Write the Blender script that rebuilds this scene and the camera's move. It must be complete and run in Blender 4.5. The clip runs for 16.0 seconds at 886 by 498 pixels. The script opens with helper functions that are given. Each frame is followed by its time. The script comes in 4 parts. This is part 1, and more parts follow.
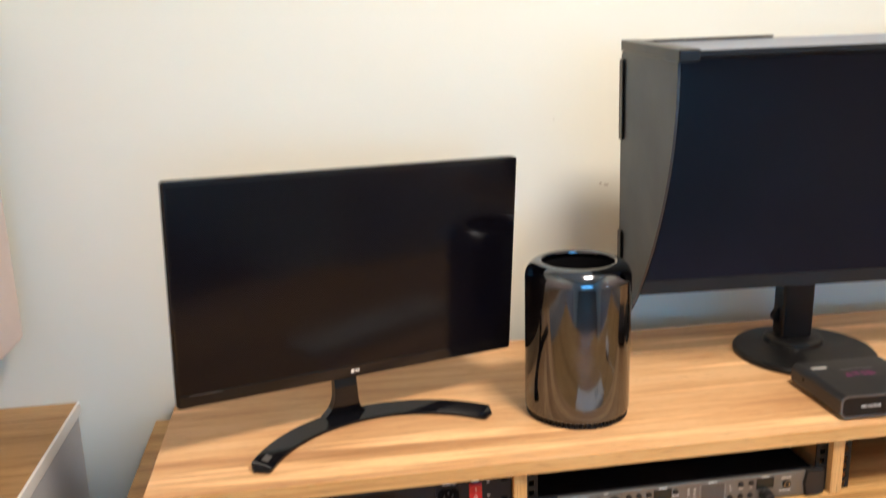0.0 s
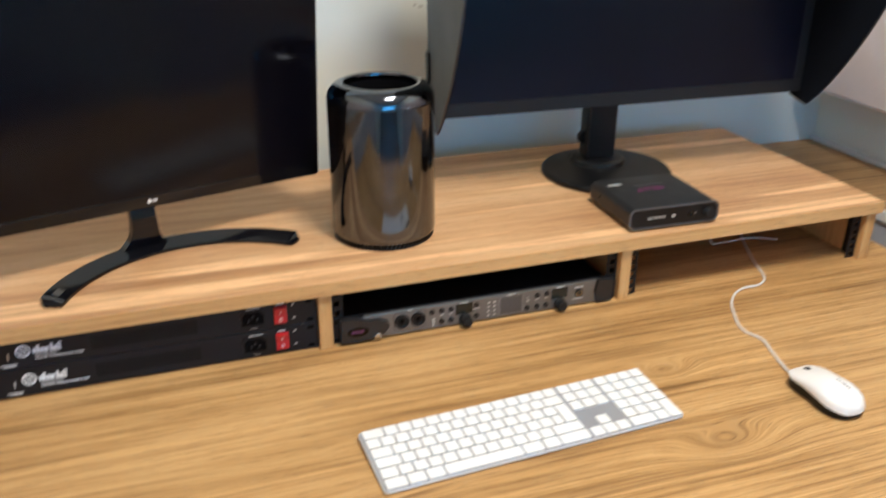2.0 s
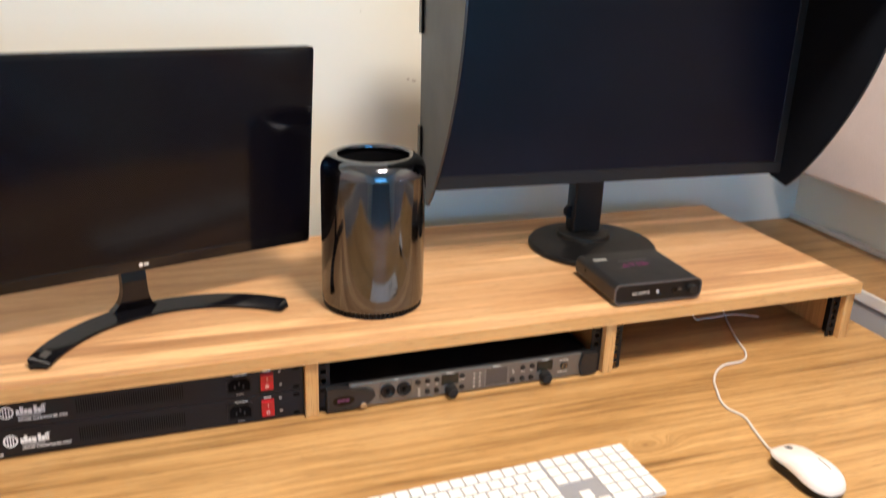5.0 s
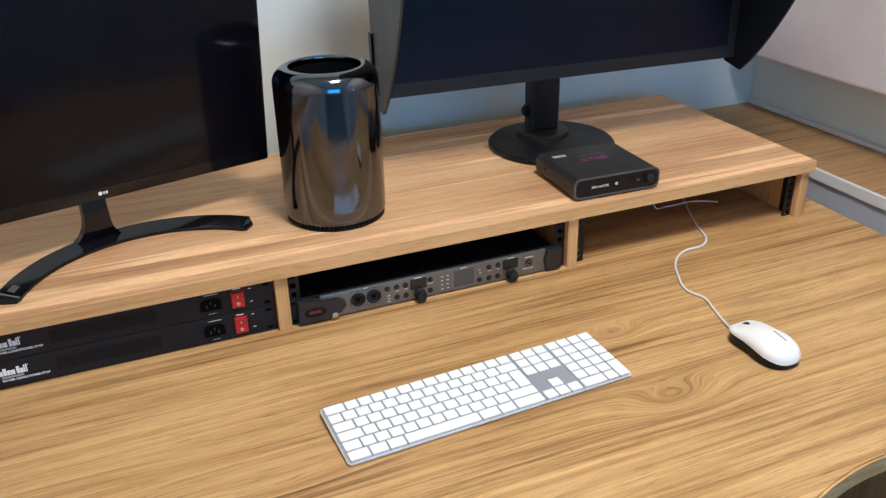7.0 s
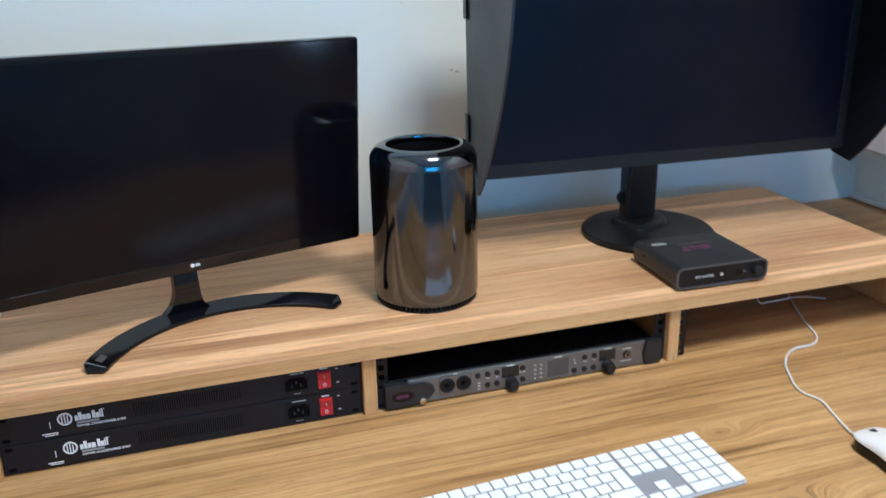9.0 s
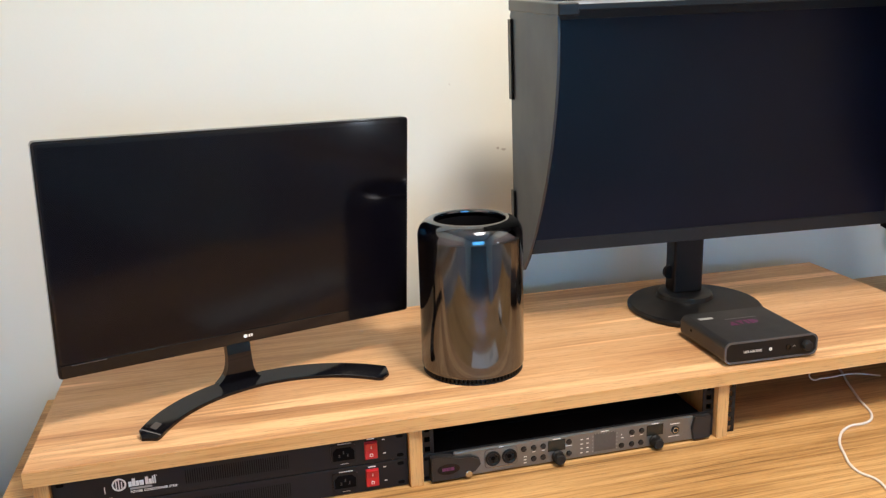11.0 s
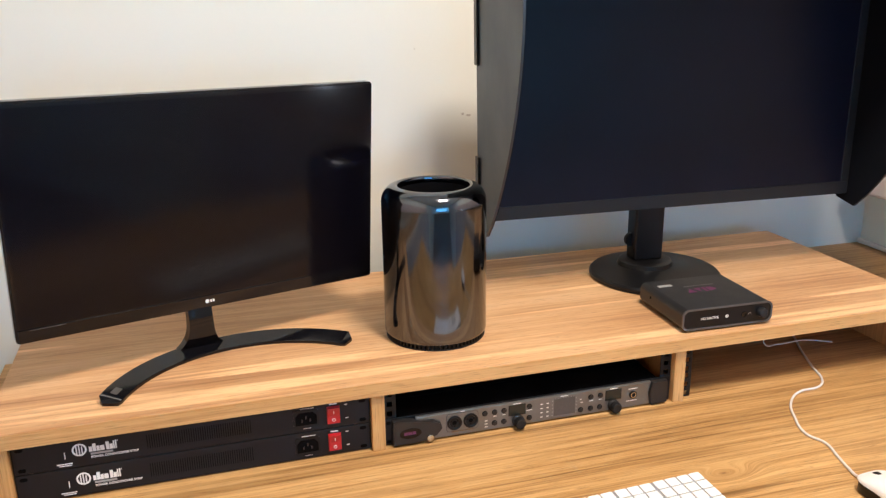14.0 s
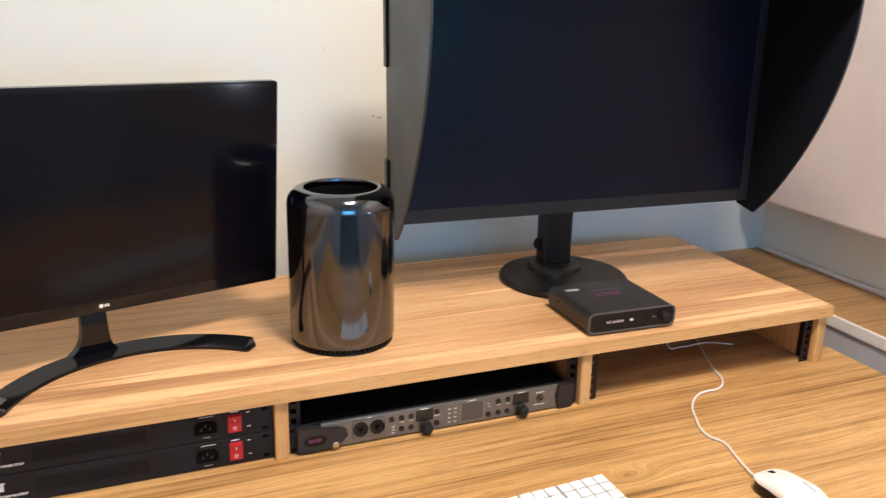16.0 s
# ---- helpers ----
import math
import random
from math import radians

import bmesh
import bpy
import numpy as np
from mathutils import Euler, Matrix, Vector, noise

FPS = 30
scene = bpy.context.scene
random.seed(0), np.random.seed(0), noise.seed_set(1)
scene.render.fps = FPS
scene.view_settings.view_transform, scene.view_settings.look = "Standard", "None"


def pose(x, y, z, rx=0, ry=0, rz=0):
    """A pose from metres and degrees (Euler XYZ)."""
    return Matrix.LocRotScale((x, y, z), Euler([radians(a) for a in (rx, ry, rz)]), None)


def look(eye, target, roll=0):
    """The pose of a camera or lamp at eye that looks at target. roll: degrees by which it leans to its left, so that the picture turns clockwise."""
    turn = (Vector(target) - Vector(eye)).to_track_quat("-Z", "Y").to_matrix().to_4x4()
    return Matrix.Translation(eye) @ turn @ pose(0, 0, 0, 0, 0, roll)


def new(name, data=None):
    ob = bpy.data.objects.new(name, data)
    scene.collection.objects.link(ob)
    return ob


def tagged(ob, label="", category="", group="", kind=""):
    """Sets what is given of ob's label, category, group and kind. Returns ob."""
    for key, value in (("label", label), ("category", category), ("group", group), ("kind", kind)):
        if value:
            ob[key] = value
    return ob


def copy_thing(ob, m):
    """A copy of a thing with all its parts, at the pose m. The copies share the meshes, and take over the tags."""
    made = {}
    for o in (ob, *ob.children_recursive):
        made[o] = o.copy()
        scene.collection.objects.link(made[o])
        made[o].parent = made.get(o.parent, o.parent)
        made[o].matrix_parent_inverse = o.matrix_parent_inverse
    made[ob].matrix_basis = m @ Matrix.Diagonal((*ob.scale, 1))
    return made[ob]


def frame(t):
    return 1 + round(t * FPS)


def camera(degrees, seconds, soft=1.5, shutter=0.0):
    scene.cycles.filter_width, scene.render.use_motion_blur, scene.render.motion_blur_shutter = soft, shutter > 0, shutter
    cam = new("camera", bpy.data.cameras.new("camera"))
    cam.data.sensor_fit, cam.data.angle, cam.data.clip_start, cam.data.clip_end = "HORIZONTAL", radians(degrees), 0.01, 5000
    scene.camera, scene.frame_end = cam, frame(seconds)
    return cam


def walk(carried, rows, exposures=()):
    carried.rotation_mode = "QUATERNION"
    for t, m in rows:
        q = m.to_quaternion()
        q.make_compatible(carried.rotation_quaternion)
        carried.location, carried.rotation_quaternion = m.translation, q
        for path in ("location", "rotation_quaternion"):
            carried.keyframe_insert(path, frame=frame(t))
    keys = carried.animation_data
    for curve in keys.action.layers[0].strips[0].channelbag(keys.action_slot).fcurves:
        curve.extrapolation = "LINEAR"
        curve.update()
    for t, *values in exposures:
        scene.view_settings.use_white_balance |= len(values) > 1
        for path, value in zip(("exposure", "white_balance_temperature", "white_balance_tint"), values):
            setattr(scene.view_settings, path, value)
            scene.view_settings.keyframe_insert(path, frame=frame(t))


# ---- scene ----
cam = camera(55.4, 16.0, soft=1.3, shutter=0.5)
PATH = [
    (0, (-0.264, -1.078, 1.454), (0.038, 0.84, 0.975), -1.6),
    (0.5, (-0.247, -1.063, 1.46), (0.002, 0.785, 0.736), -2.1),
    (1, (-0.236, -1.071, 1.404), (0.038, 0.691, 0.498), -1.2),
    (1.5, (-0.209, -1.08, 1.404), (0.174, 0.663, 0.5), 0.2),
    (2, (-0.18, -1.096, 1.424), (0.407, 0.623, 0.587), 0.2),
    (2.5, (-0.185, -1.113, 1.468), (0.493, 0.653, 0.817), -0.0),
    (3, (-0.21, -1.116, 1.463), (0.354, 0.726, 0.923), 0.8),
    (3.5, (-0.209, -1.11, 1.461), (0.278, 0.754, 0.925), 1.3),
    (4, (-0.186, -1.108, 1.461), (0.436, 0.727, 0.964), 1.3),
    (4.5, (-0.185, -1.098, 1.447), (0.458, 0.688, 0.817), 1.9),
    (5, (-0.192, -1.105, 1.441), (0.449, 0.657, 0.744), 2.1),
    (5.2, (-0.191, -1.105, 1.442), (0.424, 0.631, 0.662), 2.6),
    (7.3, (-0.18, -1.131, 1.438), (0.495, 0.528, 0.548), -1.5),
    (7.5, (-0.188, -1.132, 1.44), (0.495, 0.526, 0.555), -1.0),
    (8, (-0.206, -1.125, 1.438), (0.474, 0.543, 0.57), -0.2),
    (8.5, (-0.217, -1.119, 1.437), (0.408, 0.607, 0.643), -1.9),
    (9, (-0.209, -1.072, 1.406), (0.35, 0.722, 0.72), -1.1),
    (9.5, (-0.192, -1.087, 1.398), (0.286, 0.773, 0.84), -1.1),
    (9.7, (-0.185, -1.102, 1.409), (0.277, 0.773, 0.891), -1.6),
    (11.8, (-0.229, -1.086, 1.408), (0.26, 0.784, 0.896), -2.4),
    (12, (-0.223, -1.08, 1.415), (0.283, 0.783, 0.892), -2.3),
    (12.5, (-0.218, -1.083, 1.413), (0.321, 0.764, 0.868), -2.5),
    (13, (-0.215, -1.091, 1.41), (0.335, 0.744, 0.836), -2.7),
    (13.5, (-0.209, -1.094, 1.412), (0.339, 0.738, 0.828), -2.0),
    (14, (-0.213, -1.1, 1.413), (0.329, 0.731, 0.819), -0.7),
    (14.5, (-0.216, -1.104, 1.411), (0.32, 0.727, 0.811), -0.0),
    (15, (-0.211, -1.108, 1.41), (0.35, 0.714, 0.808), -0.2),
    (15.5, (-0.197, -1.107, 1.408), (0.426, 0.697, 0.811), -0.0),
    (16, (-0.191, -1.092, 1.407), (0.532, 0.679, 0.824), 1.2),
]
walk(cam, [(t, look(eye, target, roll)) for t, eye, target, roll in PATH],
     [(0.0, 0.0, 6440, 8), (0.5, 0.05, 6340, 6), (1.0, -0.15, 6100, 2), (1.5, -0.17, 6100, 3), (2.0, -0.26, 5600, 2), (2.5, -0.18, 5210, 0), (3.0, -0.18, 5210, 2), (3.5, 0.0, 5360, 2),
      (4.0, 0.0, 5940, 8), (5.0, 0.0, 6340, 10), (7.5, -0.44, 4930, 2), (8.0, -0.48, 4850, 2), (8.5, -0.35, 4810, 0), (9.0, -0.33, 4810, 0), (9.5, -0.05, 5540, 3),
      (12.0, 0.0, 6140, 8), (13.5, 0.0, 6140, 10), (16.0, 0.0, 6140, 10)])


# ---- light ----
world = bpy.data.worlds.new("world")
scene.world = world
world.use_nodes = True
world.node_tree.nodes["Background"].inputs[0].default_value = (0.55, 0.65, 0.8, 1)
world.node_tree.nodes["Background"].inputs[1].default_value = 0.05


def area_lamp(name, m, sx, sy, watts, colour, spread=180):
    data = bpy.data.lights.new(name, "AREA")
    data.shape, data.size, data.size_y, data.energy, data.color = "RECTANGLE", sx, sy, watts, colour
    data.spread = radians(spread)
    ob = new(name, data)
    ob.matrix_world = m
    return ob


CEIL = 2.60
LAMP = (0.38, -0.72)
area_lamp("ceiling_panel_light", pose(LAMP[0], LAMP[1], CEIL - 0.045), 0.38, 0.38, 45, (1.0, 0.845, 0.715))
area_lamp("window_light", pose(0.23, -4.43, 1.45, 90, 0, 180), 2.08, 1.3, 190, (0.29, 0.81, 0.91), 90)


# ---- materials ----
def node(nt, kind, **values):
    n = nt.nodes.new(kind)
    for key, value in values.items():
        if key.startswith("i"):
            sock = n.inputs[int(key[1:])]
            if isinstance(value, bpy.types.NodeSocket):
                nt.links.new(value, sock)
            else:
                sock.default_value = value
        elif key == "op":
            n.operation = value
        elif key == "mode":
            n.blend_type = value
    return n


def math_node(nt, op, a, b=0.0):
    return node(nt, "ShaderNodeMath", op=op, i0=a, i1=b).outputs[0]


def ramp(nt, fac, stops):
    n = nt.nodes.new("ShaderNodeValToRGB")
    nt.links.new(fac, n.inputs[0])
    e = n.color_ramp.elements
    while len(e) < len(stops):
        e.new(0.5)
    for el, (p, c) in zip(e, stops):
        el.position, el.color = p, (*c, 1) if len(c) == 3 else c
    return n.outputs[0]


def noise_tex(nt, vec, scale, detail=3.0, rough=0.5):
    n = nt.nodes.new("ShaderNodeTexNoise")
    if vec is not None:
        nt.links.new(vec, n.inputs["Vector"])
    n.inputs["Scale"].default_value, n.inputs["Detail"].default_value, n.inputs["Roughness"].default_value = scale, detail, rough
    return n.outputs[0]


def mixed(nt, fac, a, b, mode="MIX"):
    n = nt.nodes.new("ShaderNodeMix")
    n.data_type, n.blend_type = "RGBA", mode
    for sock, v in ((n.inputs[0], fac), (n.inputs[6], a), (n.inputs[7], b)):
        if isinstance(v, bpy.types.NodeSocket):
            nt.links.new(v, sock)
        else:
            sock.default_value = v if not isinstance(v, tuple) or len(v) == 4 else (*v, 1)
    return n.outputs[2]


def bump(nt, bsdf, height, strength, distance=0.001):
    b = nt.nodes.new("ShaderNodeBump")
    b.inputs["Strength"].default_value, b.inputs["Distance"].default_value = strength, distance
    nt.links.new(height, b.inputs["Height"])
    nt.links.new(b.outputs[0], bsdf.inputs["Normal"])


def base_material(name):
    m = bpy.data.materials.new(name)
    m.use_nodes = True
    return m, m.node_tree, m.node_tree.nodes["Principled BSDF"]


def plain(name, colour, rough=0.5, metal=0.0, vary=0.06, scale=40.0, relief=0.0, coat=0.0, spec=0.5):
    """Paint, plastic or metal, with soft variation of colour and gloss at two scales."""
    m, nt, b = base_material(name)
    tc = nt.nodes.new("ShaderNodeTexCoord").outputs["Object"]
    fine, broad = noise_tex(nt, tc, scale * 8, 2), noise_tex(nt, tc, scale * 0.3, 3)
    lo = tuple(c * (1 - vary) for c in colour)
    hi = tuple(min(1, c * (1 + vary)) for c in colour)
    both = math_node(nt, "ADD", math_node(nt, "MULTIPLY", fine, 0.5), math_node(nt, "MULTIPLY", broad, 0.5))
    nt.links.new(ramp(nt, both, [(0.35, lo), (0.65, hi)]), b.inputs["Base Color"])
    r = nt.nodes.new("ShaderNodeMapRange")
    nt.links.new(broad, r.inputs[0])
    r.inputs[1].default_value, r.inputs[2].default_value = 0.3, 0.7
    r.inputs[3].default_value, r.inputs[4].default_value = rough * 0.88, min(1, rough * 1.12)
    nt.links.new(r.outputs[0], b.inputs["Roughness"])
    b.inputs["Metallic"].default_value, b.inputs["Coat Weight"].default_value = metal, coat
    b.inputs["Specular IOR Level"].default_value = spec
    if relief:
        bump(nt, b, fine, relief, 0.0006)
    return m


def wood(name, dark, mid, light, streak, knots=(), rings=80.0, turn=False, rough=0.42, offset=0.0, contrast=1.0, warp=4.0, run=1.0, cloud=0.4, thin=30.0, grit=1.0, flame=0.0):
    """Woodgrain laminate along x (or z when turned): uneven growth rings that bend round the knots, fibres, pores and pale streaks."""
    m, nt, b = base_material(name)
    tc = nt.nodes.new("ShaderNodeTexCoord").outputs["Object"]
    x, y, z = node(nt, "ShaderNodeSeparateXYZ", i0=tc).outputs
    if turn:
        x, z = z, x
    x = math_node(nt, "ADD", x, offset)

    def mul(a, c):
        return math_node(nt, "MULTIPLY", a, c)

    def add(a, c):
        return math_node(nt, "ADD", a, c)

    g = add(y, mul(z, 0.8))
    heart = 0.0
    for kx, ky, sx, sy, amp in knots:
        dx, dy = mul(math_node(nt, "SUBTRACT", x, kx), 1 / sx), mul(math_node(nt, "SUBTRACT", y, ky), 1 / sy)
        d = add(mul(dx, dx), mul(dy, dy))
        g = add(g, mul(math_node(nt, "EXPONENT", mul(d, -1.0)), amp))
        if amp > 0.035:
            heart = add(math_node(nt, "EXPONENT", mul(d, -2.2)), heart)

    def layer(fx, fg, detail, rough_n=0.55, lift=3.7):
        v = node(nt, "ShaderNodeCombineXYZ", i0=mul(x, fx * run), i1=mul(g, fg), i2=lift + offset).outputs[0]
        return noise_tex(nt, v, 1.0, detail, rough_n)

    def centred(a, k):
        return mul(add(a, -0.5), k)

    phase = add(add(mul(g, rings), centred(layer(1.5, 6.0, 2), warp)), centred(layer(6.0, 26.0, 2, lift=9.1), warp * 0.14))
    fr, ring_no = math_node(nt, "FRACT", phase), math_node(nt, "FLOOR", phase)
    late = mul(math_node(nt, "POWER", fr, 2.4), ramp(nt, fr, [(0.86, (1, 1, 1)), (1.0, (0, 0, 0))]))
    vary = node(nt, "ShaderNodeCombineXYZ", i0=mul(x, 1.4 * run), i1=mul(ring_no, 7.31), i2=offset).outputs[0]
    late = mul(late, ramp(nt, noise_tex(nt, vary, 1.0, 1), [(0.32, (0.05,) * 3), (0.72, (1, 1, 1))]))
    fibre, pores = layer(7.0, 420.0, 3, 0.65), layer(26.0, 800.0, 2)
    lines = layer(1.6, 150.0, 3, 0.6, 6.4)
    v = add(add(centred(layer(1.2, thin, 3, 0.55, 1.3), 0.60), add(centred(fibre, 0.50 * grit), centred(lines, 0.62 * grit))), centred(layer(1.7, 7.0, 2, lift=5.9), cloud))
    v = add(math_node(nt, "SUBTRACT", v, mul(late, 0.42 * contrast)), 0.56)
    col = ramp(nt, v, [(0.22, tuple(c * 0.72 for c in dark)), (0.36, dark), (0.52, mid), (0.70, light)])
    if flame:
        spindle = ramp(nt, layer(3.4, 34.0, 2, 0.5, 8.8), [(0.58, (0, 0, 0)), (0.70, (1, 1, 1))])
        col = mixed(nt, mul(spindle, flame), col, dark)
    pale = mul(ramp(nt, layer(0.75, thin * 1.25, 2, 0.5, 7.7), [(0.575, (0, 0, 0)), (0.615, (1, 1, 1))]), ramp(nt, layer(2.4, 60.0, 2, lift=2.2), [(0.36, (0, 0, 0)), (0.56, (1, 1, 1))]))
    col = mixed(nt, mul(pale, streak), col, tuple(min(1, c * 1.32) for c in light))
    col = mixed(nt, ramp(nt, pores, [(0.30, (0.6, 0.6, 0.6)), (0.42, (0, 0, 0))]), col, tuple(c * 0.6 for c in dark))
    if heart:
        col = mixed(nt, mul(heart, 0.30), col, dark)
    nt.links.new(col, b.inputs["Base Color"])
    nt.links.new(ramp(nt, fibre, [(0.3, (rough * 1.2,) * 3), (0.7, (rough * 0.9,) * 3)]), b.inputs["Roughness"])
    b.inputs["Specular IOR Level"].default_value = 0.35
    bump(nt, b, fibre, 0.14, 0.0004)
    return m


def wall_paint(name, colour, marks=()):
    m, nt, b = base_material(name)
    tc = nt.nodes.new("ShaderNodeTexCoord").outputs["Object"]
    broad, fine = noise_tex(nt, tc, 1.7, 4), noise_tex(nt, tc, 160, 3)
    col = ramp(nt, broad, [(0.3, tuple(c * 0.965 for c in colour)), (0.7, colour)])
    sep = node(nt, "ShaderNodeSeparateXYZ", i0=tc)
    rag = noise_tex(nt, tc, 190, 3)
    for mx, mz, rx, rz in marks:
        dx = math_node(nt, "MULTIPLY", math_node(nt, "SUBTRACT", sep.outputs[0], mx), 1 / rx)
        dz = math_node(nt, "MULTIPLY", math_node(nt, "SUBTRACT", sep.outputs[2], mz), 1 / rz)
        d = math_node(nt, "ADD", math_node(nt, "MULTIPLY", dx, dx), math_node(nt, "MULTIPLY", dz, dz))
        d = math_node(nt, "ADD", d, math_node(nt, "MULTIPLY", rag, 2.4))
        col = mixed(nt, ramp(nt, math_node(nt, "MULTIPLY", d, 0.4), [(0.50, (0.55,) * 3), (0.62, (0, 0, 0))]), col, (0.30, 0.25, 0.20))
    nt.links.new(col, b.inputs["Base Color"])
    b.inputs["Roughness"].default_value = 0.75
    b.inputs["Specular IOR Level"].default_value = 0.3
    bump(nt, b, fine, 0.12, 0.0008)
    return m


def fabric(name, colour):
    m, nt, b = base_material(name)
    tc = nt.nodes.new("ShaderNodeTexCoord").outputs["Object"]
    weave, broad = noise_tex(nt, tc, 700, 2), noise_tex(nt, tc, 5, 3)
    col = ramp(nt, math_node(nt, "ADD", math_node(nt, "MULTIPLY", weave, 0.5), math_node(nt, "MULTIPLY", broad, 0.5)),
               [(0.35, tuple(c * 0.88 for c in colour)), (0.65, tuple(min(1, c * 1.06) for c in colour))])
    nt.links.new(col, b.inputs["Base Color"])
    b.inputs["Roughness"].default_value = 0.9
    b.inputs["Specular IOR Level"].default_value = 0.15
    bump(nt, b, weave, 0.35, 0.0008)
    return m


def glow(name, colour, strength):
    m, nt, b = base_material(name)
    b.inputs["Base Color"].default_value = (*colour, 1)
    b.inputs["Emission Color"].default_value = (*colour, 1)
    b.inputs["Emission Strength"].default_value = strength
    return m


DESK = 0.75
SHELF = 0.866
WALL_Y = 0.555
M_DESK = wood("desk_laminate", (0.24, 0.124, 0.042), (0.475, 0.270, 0.100), (0.62, 0.378, 0.158), 0.40,
              [(0.452, -0.387, 0.070, 0.030, 0.044), (0.462, -0.214, 0.045, 0.019, 0.038), (-0.08, -0.345, 0.12, 0.025, 0.016),
               (-0.09, -0.240, 0.14, 0.022, 0.014), (0.80, -0.25, 0.16, 0.03, 0.014), (-0.35, -0.30, 0.14, 0.03, 0.014)], 50.0, contrast=0.27, warp=6.0, cloud=0.42, grit=0.9, flame=0.42)
M_SHELF = wood("riser_laminate", (0.44, 0.224, 0.098), (0.61, 0.340, 0.157), (0.71, 0.440, 0.225), 1.0, [(-0.28, 0.02, 0.22, 0.03, 0.03), (0.3, 0.25, 0.3, 0.04, 0.03)], 42.0,
               offset=1.9, contrast=0.26, warp=9.0, run=1.25, cloud=0.55, thin=20.0, grit=0.75, flame=0.35)
M_EDGE = wood("riser_edge_band", (0.50, 0.268, 0.098), (0.62, 0.358, 0.138), (0.70, 0.425, 0.180), 0.1, (), 120.0, offset=4.4, contrast=0.4, warp=1.5)
M_UPRIGHT = wood("upright_laminate", (0.50, 0.268, 0.098), (0.62, 0.358, 0.138), (0.70, 0.425, 0.180), 0.1, (), 120.0, turn=True, offset=2.2, contrast=0.4, warp=1.5)
# brown board darkened to hold the shade at the back of the right bay
M_BAY_SHADE = plain("shaded_bay_board", (0.055, 0.034, 0.022), 0.7, vary=0.15)
# hood grey made lighter and bluer: the roof's reflected sheen is in the colour
M_HOOD_TOP_SHEEN = plain("hood_top_sheen", (0.105, 0.125, 0.185), 0.34, vary=0.08, scale=20, spec=0.7)
M_LEDGE = wood("ledge_laminate", (0.26, 0.14, 0.055), (0.40, 0.23, 0.10), (0.47, 0.29, 0.13), 0.2, (), 80.0, offset=7.1, contrast=0.8)
M_WALL = wall_paint("cream_wall_paint", (0.785, 0.79, 0.715), [(0.336, 1.159, 0.011, 0.005), (0.322, 1.163, 0.006, 0.004), (0.224, 1.296, 0.005, 0.005), (0.90, 1.32, 0.006, 0.005)])
M_CEIL = wall_paint("ceiling_paint", (0.80, 0.79, 0.76))
M_FLOOR = plain("dark_brown_vinyl", (0.17, 0.135, 0.11), 0.6, vary=0.12, scale=12, relief=0.1)
M_PANEL = fabric("pale_pink_fabric", (0.66, 0.57, 0.55))
M_BOXFAB = fabric("pale_grey_fabric", (0.50, 0.50, 0.53))
M_WHITE_EDGE = plain("white_edging", (0.74, 0.72, 0.70), 0.5, vary=0.03)
M_BLACK_GLOSS = plain("gloss_black_plastic", (0.005, 0.005, 0.007), 0.10, vary=0.1, scale=12, spec=0.38)
M_BLACK_SATIN = plain("satin_black_plastic", (0.006, 0.006, 0.007), 0.36, vary=0.12, scale=30, relief=0.05, spec=0.3)
M_BLACK_MATT = plain("matt_black_plastic", (0.012, 0.012, 0.013), 0.55, vary=0.12, scale=60, relief=0.15, spec=0.35)
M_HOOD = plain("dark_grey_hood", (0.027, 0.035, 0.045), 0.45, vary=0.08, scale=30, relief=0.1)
M_HOOD_IN = plain("black_flock", (0.005, 0.007, 0.012), 0.95, vary=0.2, scale=80, relief=0.3, spec=0.1)
M_RACK = plain("black_powder_coat", (0.0058, 0.0062, 0.0085), 0.45, vary=0.12, scale=80, relief=0.2, spec=0.35)
M_GRILLE = plain("grille_black", (0.0030, 0.0032, 0.004), 0.75, vary=0.12, spec=0.12)
# near-black for holes and sockets, and for shade painted inside the rack bays
M_HOLE_SHADE = plain("deep_black", (0.002, 0.002, 0.003), 0.9, vary=0.1, spec=0.1)
M_STEEL = plain("dark_anodised_face", (0.215, 0.216, 0.208), 0.34, metal=0.7, vary=0.08, scale=60, relief=0.08)
M_METER = plain("meter_face", (0.13, 0.125, 0.12), 0.45, metal=0.6, vary=0.06)
M_BADGE = plain("charcoal_rubber", (0.018, 0.018, 0.019), 0.34, vary=0.1)
M_CHROME = plain("bright_metal", (0.62, 0.61, 0.58), 0.22, metal=1.0, vary=0.05)
M_RED = plain("red_switch_plastic", (0.48, 0.010, 0.014), 0.30, vary=0.06, coat=0.15)
M_PRINT = plain("white_print", (0.86, 0.86, 0.84), 0.6, vary=0.04)
M_PRINT_DIM = plain("grey_print", (0.36, 0.36, 0.35), 0.6, vary=0.04)
M_PURPLE = plain("purple_print", (0.115, 0.022, 0.080), 0.45, vary=0.06)
M_LCD = plain("dark_display_glass", (0.02, 0.022, 0.02), 0.12, vary=0.1)
M_KEY = plain("white_key_plastic", (0.84, 0.82, 0.80), 0.5, vary=0.02)
M_ALU = plain("silver_aluminium", (0.74, 0.74, 0.74), 0.4, metal=0.35, vary=0.04)
M_ALU_DARK = plain("grey_keyboard_deck", (0.36, 0.36, 0.38), 0.45, metal=0.3, vary=0.04)
M_MOUSE = plain("white_mouse_plastic", (0.83, 0.79, 0.76), 0.32, vary=0.02)
M_CABLE = plain("white_cable", (0.72, 0.68, 0.64), 0.5, vary=0.05)
M_BOX = plain("charcoal_aluminium", (0.036, 0.037, 0.041), 0.42, metal=0.5, vary=0.08, scale=60, relief=0.12)
